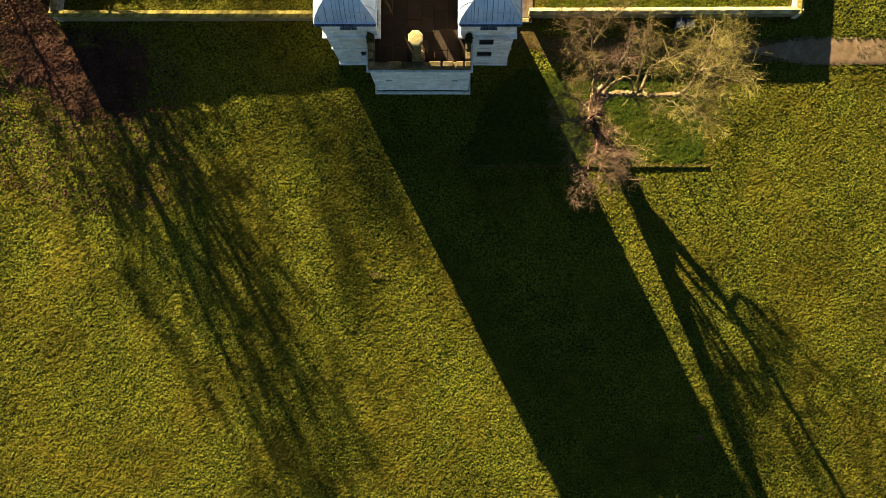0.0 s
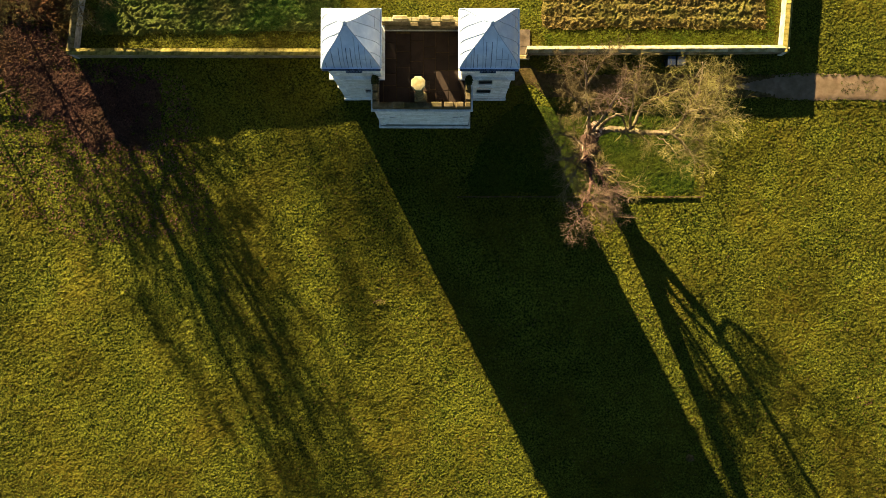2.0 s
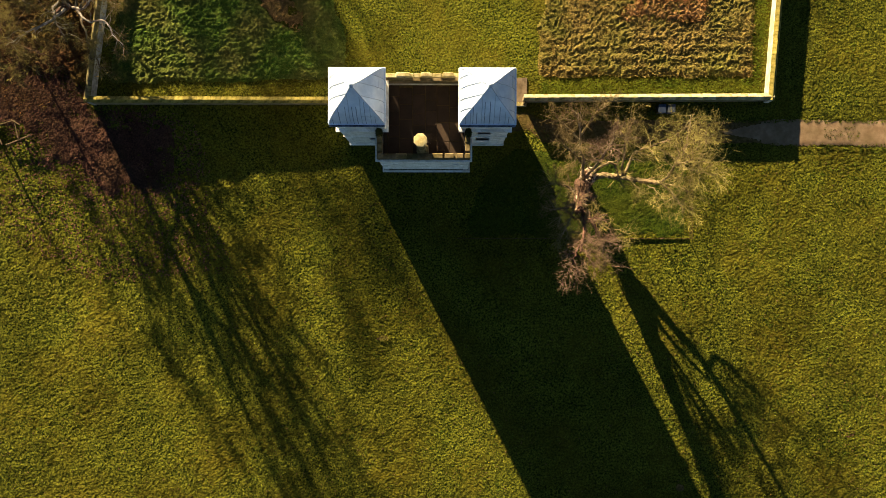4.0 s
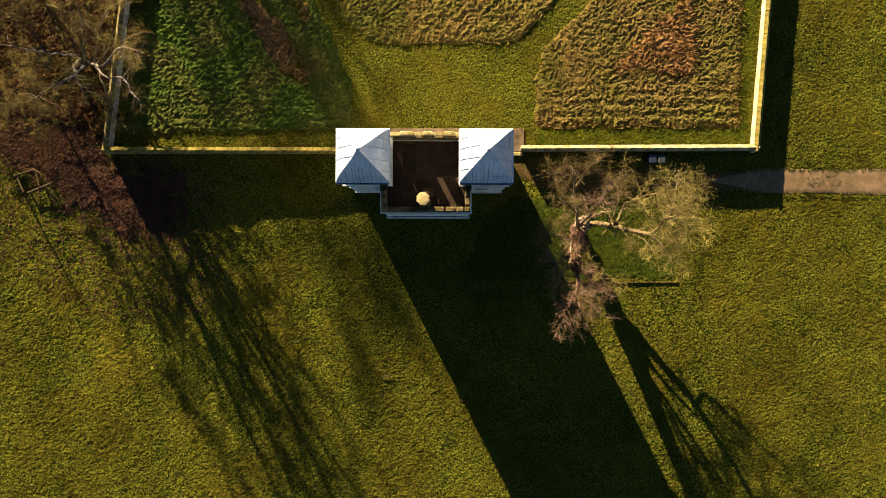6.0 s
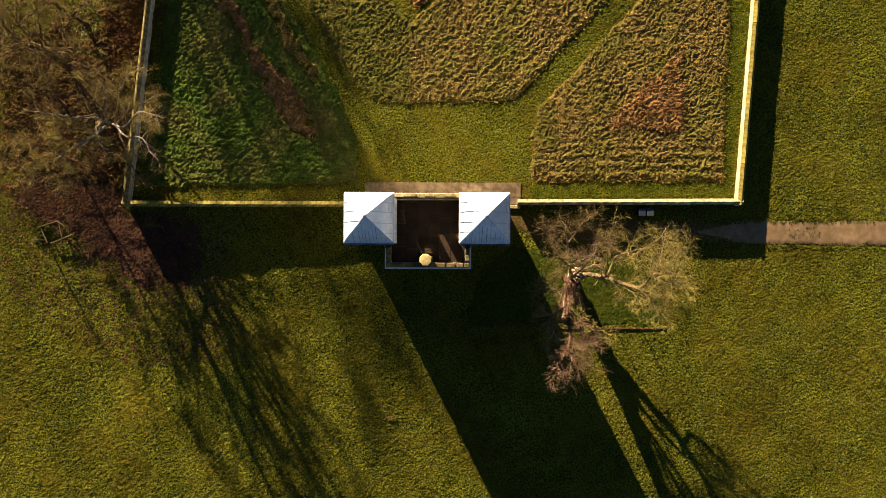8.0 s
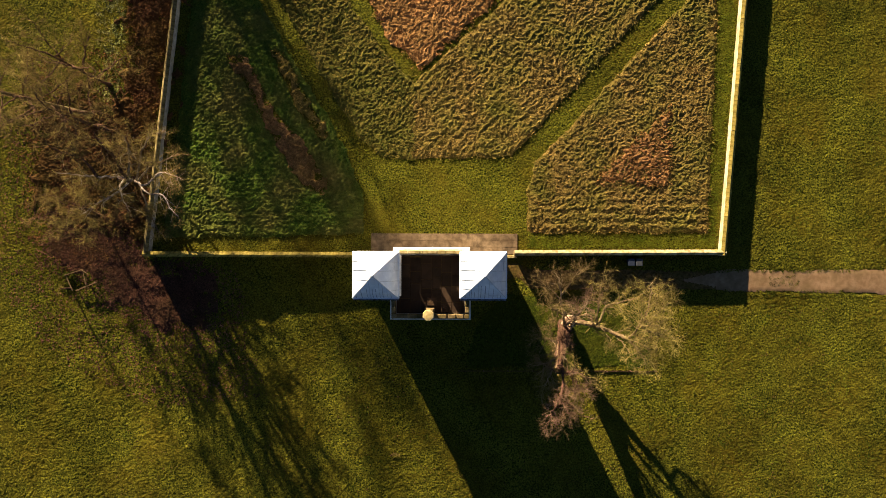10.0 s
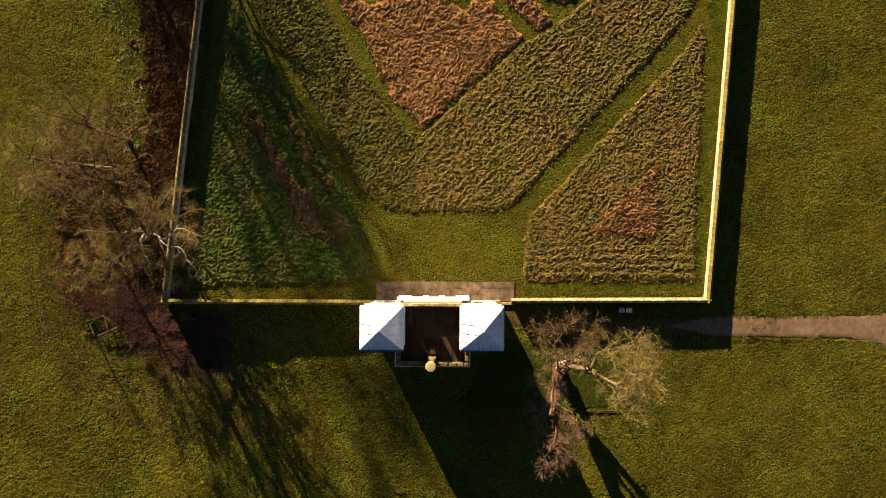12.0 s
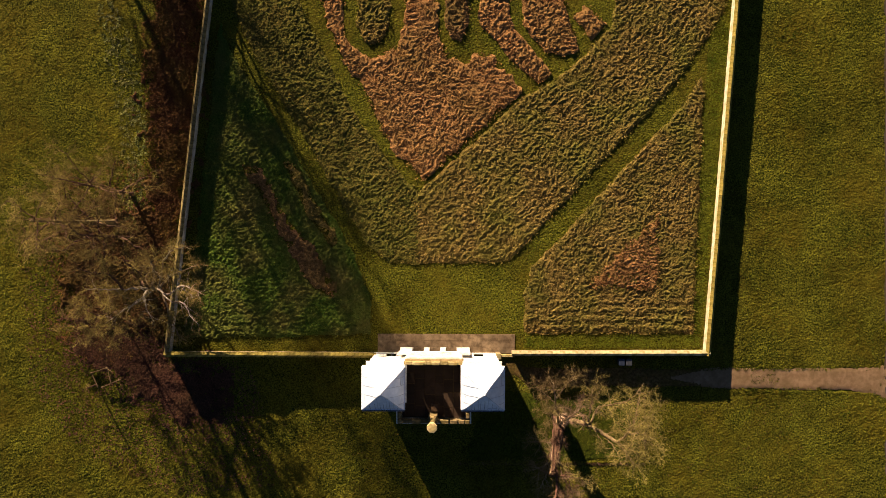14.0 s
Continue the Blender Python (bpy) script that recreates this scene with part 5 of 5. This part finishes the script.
# bare trees beyond the west wall
def spread_tree(label, seed, x, y, h, width, lean=(0, 0), mats=None, kids=7, level=2, n=12, low=0.25, rise_by=0.5, stem=0.34, dense=(6, 10)):
    r = random.Random(seed)
    trunk = [(x + lean[0] * s, y + lean[1] * s, h * 0.92 * s - 0.1, stem * (1 - 0.85 * s) + 0.03 + (0.12 if s == 0 else 0)) for s in (0, 0.06, 0.2, 0.4, 0.6, 0.8, 1.0)]
    limbs = []
    for k in range(n):
        s = low + (0.96 - low) * k / (n - 1)
        a = 2.4 * k + r.uniform(-0.4, 0.4)
        l = width * (1.1 - 0.65 * s) * r.uniform(0.8, 1.15)
        bx, by, bz = x + lean[0] * s, y + lean[1] * s, h * 0.92 * s
        c, sn = math.cos(a), math.sin(a)
        limbs.append(([(bx, by, bz), (bx + 0.4 * l * c, by + 0.4 * l * sn, bz + 0.45 * rise_by * l), (bx + 0.75 * l * c + r.uniform(-.3, .3), by + 0.75 * l * sn + r.uniform(-.3, .3), bz + 0.85 * rise_by * l), (bx + l * c, by + l * sn, bz + rise_by * l)], min(0.10, stem) * (1.2 - 0.7 * s), 0.015, kids, 0.36 * width, level))
    return bare_tree("bare_tree", label, seed, trunk, limbs, mats or (GREY_BARK, GREY_BARK, DARK_TWIG), gnarl=0.34, fine=0.0095, dense=dense)


spread_tree("tall bare tree with a pale leading stem", 51, -29.3, 12.0, 13.5, 4.6, (-1.4, -0.4), n=17, kids=7, mats=(PALE_BARK, BARK, DARK_TWIG), stem=0.24, dense=(5, 8))
bare_tree("bare_tree", "old bare tree whose crooked boughs reach over the garden wall", 53,
          [(-26.7, 6.6, -0.1, 0.34), (-26.4, 6.5, 0.5, 0.26), (-25.6, 6.35, 1.7, 0.23), (-24.7, 6.15, 2.9, 0.21), (-24.4, 6.0, 4.2, 0.16)],
          [([(-24.3, 6.1, 3.0), (-22.85, 5.69, 4.4), (-21.2, 6.45, 6.0), (-19.9, 6.24, 6.9), (-18.9, 5.82, 7.4)], 0.090, 0.02, 17, 1.6, 2, WHITE_BARK),
           ([(-24.3, 6.1, 2.4), (-23.2, 5.11, 3.2), (-21.61, 4.84, 4.0), (-20.96, 3.87, 4.3), (-20.18, 3.13, 4.5)], 0.090, 0.02, 13, 1.6, 2, WHITE_BARK),
           ([(-24.3, 6.05, 3.6), (-24.68, 6.23, 5.0), (-26.09, 6.15, 6.0), (-27.1, 6.14, 7.0), (-28.4, 6.3, 8.0)], 0.090, 0.02, 11, 1.6, 2, WHITE_BARK),
           ([(-24.4, 6.0, 4.0), (-24.45, 6.7, 5.5), (-24.44, 7.65, 7.0), (-24.6, 8.3, 9.0), (-24.2, 8.9, 11.0)], 0.14, 0.03, 12, 1.5, 2, BARK),
           ([(-24.7, 6.1, 4.2), (-24.8, 5.4, 4.8), (-24.3, 4.3, 5.3), (-23.6, 3.4, 5.6)], 0.10, 0.025, 12, 1.5, 2, WHITE_BARK),
           ([(-24.4, 6.2, 3.2), (-25.9, 4.9, 3.3), (-27.1, 4.2, 3.7), (-28.3, 3.2, 4.0)], 0.12, 0.025, 12, 1.6, 2, WHITE_BARK),
           ([(-24.4, 6.0, 4.0), (-23.6, 6.8, 6.0), (-22.6, 7.9, 8.5), (-22.0, 8.6, 10.8)], 0.13, 0.025, 20, 1.7, 2, GREY_BARK),
           ([(-24.4, 6.2, 2.4), (-23.6, 8.4, 3.4), (-22.4, 9.4, 4.8), (-20.9, 9.8, 5.8)], 0.10, 0.025, 20, 1.5, 2, GREY_BARK),
           ([(-24.4, 6.2, 2.0), (-23.2, 7.2, 2.8), (-21.6, 7.8, 3.4), (-20.4, 8.2, 3.8)], 0.09, 0.025, 18, 1.4, 2, GREY_BARK),
           ([(-24.5, 6.2, 1.8), (-23.6, 4.4, 2.4), (-22.8, 2.9, 2.9), (-22.2, 1.8, 3.2)], 0.09, 0.025, 18, 1.3, 2, GREY_BARK),
           ([(-24.6, 6.3, 1.8), (-25.6, 7.6, 2.7), (-26.4, 8.9, 3.4)], 0.09, 0.025, 16, 1.4, 2, BARK),
           ([(-26.1, 6.15, 6.0), (-26.6, 7.4, 7.5), (-27.2, 7.6, 9.4), (-27.6, 8.0, 11.2)], 0.10, 0.025, 11, 1.5, 2, BARK)],
          (BARK, GREY_BARK, DARK_TWIG), gnarl=0.32, fine=0.0100, dense=(4, 7))
spread_tree("bare spreading tree over fallen leaves", 52, -27.7, 14.6, 12.0, 4.6, n=10, low=0.22, rise_by=0.7, stem=0.12, mats=(BARK, BARK, DARK_TWIG), dense=(4, 7))
spread_tree("slender bare tree among dead bracken", 59, -27.6, 10.6, 12.5, 3.6, n=7, low=0.3, rise_by=1.0, stem=0.10, mats=(BARK, BARK, DARK_TWIG), dense=(4, 7))
spread_tree("low bare thorn bush over fallen leaves", 57, -28.8, 3.9, 5.4, 3.8, n=11, low=0.25, kids=8, stem=0.05, mats=(BARK, BARK, DARK_TWIG))
spread_tree("bare tree among bramble scrub", 54, -21.9, 35.5, 12.5, 2.4, stem=0.09, n=10, kids=8, dense=(6, 9))
spread_tree("bare tree beside the far end of the wall", 56, -24.5, 42.0, 12.0, 4.5, stem=0.09)

for seed, x, y, h, w in ((81, -41.5, 60.0, 21.0, 6.5), (83, -41.0, 68.0, 21.0, 7.0)):
    spread_tree("tall bare tree of the wood edge beyond the garden", seed, x, y, h, w, n=18, low=0.3, rise_by=0.7, kids=22, level=1, stem=0.30, dense=(13, 18))

# ---------------------------------------------------------------- fence round the old tree's plot
fence = empty("plot_fence", "low post-and-wire fence on a raised turf edge round a grass plot", "fence")
for a, b in (((2.3, -9.66), (18.88, -9.62)), ((18.88, -9.62), (18.88, -3.3))):
    a, b = Vector((*a, 0)), Vector((*b, 0))
    n = max(2, round((b - a).length / 2.1))
    for i in range(n + 1):
        p = a + (b - a) * i / n
        part("post", box(p.x - 0.028, p.x + 0.028, p.y - 0.028, p.y + 0.028, -0.2, 1.05, 0.01), BARK, fence)
    for z in (0.25, 0.45, 0.65, 0.85, 1.0):
        part("wire", tube(bmesh.new(), [a + Vector((0, 0, z)), b + Vector((0, 0, z))], [0.005, 0.005], 5), BARK, fence)
    d = (b - a).normalized() * 0.04
    x0, x1 = sorted((a.x, b.x))
    y0, y1 = sorted((a.y, b.y))
    if x1 - x0 > 1:
        # raised turf edge of the plot, in the lawn's material
        part("kerb_board", box(x0 - 0.015, x1 + 0.015, y0 - 0.015 + (0.05 if y1 - y0 > 1 else 0), y1 + 0.05, -0.1, 0.075, 0.005), GRASS, fence)

# a young tree in a wooden guard
guard = empty("tree_guard", "broken low wooden tree guard of posts and rails", "tree guard", place=(-30.4, -2.2, 0))
for kind, p, q, z, w in (("rail", (-31.35, -1.72), (-29.85, -1.22), 0.22, 0.03), ("rail", (-30.35, -3.02), (-28.6, -2.28), 0.22, 0.04), ("brace", (-29.75, -1.42), (-29.45, -2.55), 0.18, 0.03), ("brace", (-29.95, -1.20), (-29.30, -1.58), 0.24, 0.03), ("brace", (-31.2, -1.8), (-30.6, -3.0), 0.16, 0.04)):
    d = Vector((*q, 0)) - Vector((*p, 0))
    bm = box(0, d.length, -w, w, -0.04, 0.04, 0.01)
    bmesh.ops.transform(bm, matrix=pose(p[0] + 30.4, p[1] + 2.2, z, 0, 2 if kind == "rail" else -3, math.degrees(math.atan2(d.y, d.x))), verts=bm.verts)
    part(kind, bm, TIMBER, guard)
for x, y in ((-31.3, -1.7), (-29.9, -1.24), (-30.25, -2.98), (-28.75, -2.34)):
    part("post", box(x + 30.35, x + 30.45, y + 2.15, y + 2.25, -0.4, 0.28, 0.012), TIMBER, guard)
tufts("grass_clump", [(-31.9, -2.9), (-31.0, -3.1), (-30.4, -1.5), (-31.6, -1.3)], 70, TURF, 31, 0.3, 0.25, 0.05, 7, "long yellow-green grass clump inside the tree guard")
bare_tree("sapling", "thin leafless sapling inside the tree guard", 61, [(-30.9, -2.8, -0.1, 0.07), (-30.88, -2.8, 0.9, 0.06), (-30.85, -2.78, 1.9, 0.03)],
          [([(-30.87, -2.8, 1.2), (-30.75, -2.7, 1.5), (-30.6, -2.6, 1.8)], 0.018, 0.008, 3, 0.4, 1), ([(-30.87, -2.8, 1.3), (-31.0, -2.9, 1.6), (-31.05, -2.95, 1.9)], 0.018, 0.008, 3, 0.4, 1)], (BARK, BARK, DARK_TWIG))

# wheelie bins against the wall
for x, m, lab in ((16.75, BIN, "dark blue wheeled bin against the garden wall"), (17.4, BIN_PALE, "grey wheeled bin with a pale lid against the wall")):
    b = empty("wheeled_bin", lab, "bin", "bins by the wall", place=(x, -0.42, 0))
    bm = box(-0.24, 0.24, -0.28, 0.26, 0.08, 0.95)
    for v in bm.verts:
        if v.co.z < 0.5:
            v.co.x *= 0.8
            v.co.y *= 0.8
    part("body", bm, BIN, b)
    part("lid", box(-0.27, 0.27, -0.31, 0.3, 0.952, 1.02, 0.025), m, b)
    for s in (-1, 1):
        w = lathe([(0.09, -0.03), (0.1, -0.02), (0.1, 0.02), (0.09, 0.03)], 12)
        bmesh.ops.transform(w, matrix=pose(s * 0.24, 0.2, 0.1, 0, 90, 0), verts=w.verts)
        part("wheel", w, DARK, b)


# ---------------------------------------------------------------- small things on the lawn
def fallen_branch(x, y, turn, length, label, seed):
    g = Growth(seed, gnarl=0.25, fine=0.008)
    bm = g.limb([(0, 0, 0.06), (length * 0.5, 0.1, 0.10), (length, -0.05, 0.07)], 0.035, 0.012, kids=6, length=length * 0.4, level=1, start=0.2, up=0.0, fan=0.6)
    ob = empty("fallen_branch", label, "branch", place=(x, y, float(rise(x, y)) + 0.03))
    ob.rotation_euler = (0, 0, radians(turn))
    part("stem", bm, BARK, ob)
    for v in g.twigs.verts:
        v.co.z = max(0.03, 0.3 * v.co.z)
    tagged(part("twig_spray", g.twigs, DARK_TWIG, ob), kind="stuff")
    return ob


fallen_branch(-3.5, -16.95, 10, 0.8, "small fallen branch lying on the lawn", 71)


def molehill(x, y, size, label):
    rng = random.Random(int(x * 10))
    bm = bmesh.new()
    rings = []
    for r, z in ((1.0, -0.03), (0.8, 0.25), (0.5, 0.5), (0.2, 0.62)):
        rings.append([bm.verts.new((size * r * rng.uniform(0.8, 1.2) * math.cos(a * math.pi / 6), size * r * rng.uniform(0.8, 1.2) * math.sin(a * math.pi / 6), size * z * rng.uniform(0.8, 1.2))) for a in range(12)])
    for a, b in zip(rings, rings[1:]):
        for k in range(12):
            bm.faces.new((a[k], a[(k + 1) % 12], b[(k + 1) % 12], b[k]))
    bm.faces.new(rings[-1])
    ob = tagged(part("molehill", bm, EARTH), label, "molehill")
    ob.location = (x, y, float(rise(x, y)) + 0.02)
    return ob


def worm_casts(n, seed):
    """Small dark casts of earth strewn over the lawn, one object of kind stuff."""
    rng = np.random.default_rng(seed)
    x, y = rng.uniform(-36, 34, n), rng.uniform(-31, -4, n)
    ok = (rng.random(n) < 0.55 + 0.45 * knoll(x, y, 4.0, 14)) & ~((x > 1) & (x < 20) & (y > -10.5)) & ~((abs(x) < 6) & (y > -5.5))
    x, y = x[ok], y[ok]
    n, k = len(x), 6
    a = np.arange(k) * 2 * math.pi / k
    r = rng.uniform(0.035, 0.085, (n, 1)) * rng.uniform(0.7, 1.3, (n, k))
    base = rise(x, y)
    rim = np.stack([x[:, None] + r * np.cos(a), y[:, None] + r * np.sin(a), np.repeat(base[:, None] - 0.01, k, 1)], -1)
    top = np.stack([x, y, base + rng.uniform(0.06, 0.10, n)], -1)[:, None, :]
    v = np.concatenate([rim, top], 1).reshape(-1, 3)
    i = np.arange(n)[:, None] * (k + 1)
    f = np.stack([i + np.arange(k), i + (np.arange(k) + 1) % k, np.repeat(i + k, k, 1)], -1).reshape(-1, 3)
    return tagged(new("worm_casts", fast_mesh("worm_casts", v, f, EARTH)), "small dark earth casts strewn over the lawn", "earth", kind="stuff")


worm_casts(5200, 19)
molehill(18.3, -27.5, 0.28, "small dark earth molehill on the lawn")
tufts("dead_dock", [(29.8, -23.8), (30.7, -23.8), (30.7, -23.2), (29.8, -23.2)], 40, LITTER, 35, 0.10, 0.15, 0.06, 5, "clump of rusty dead dock leaves in the lawn", "weeds")
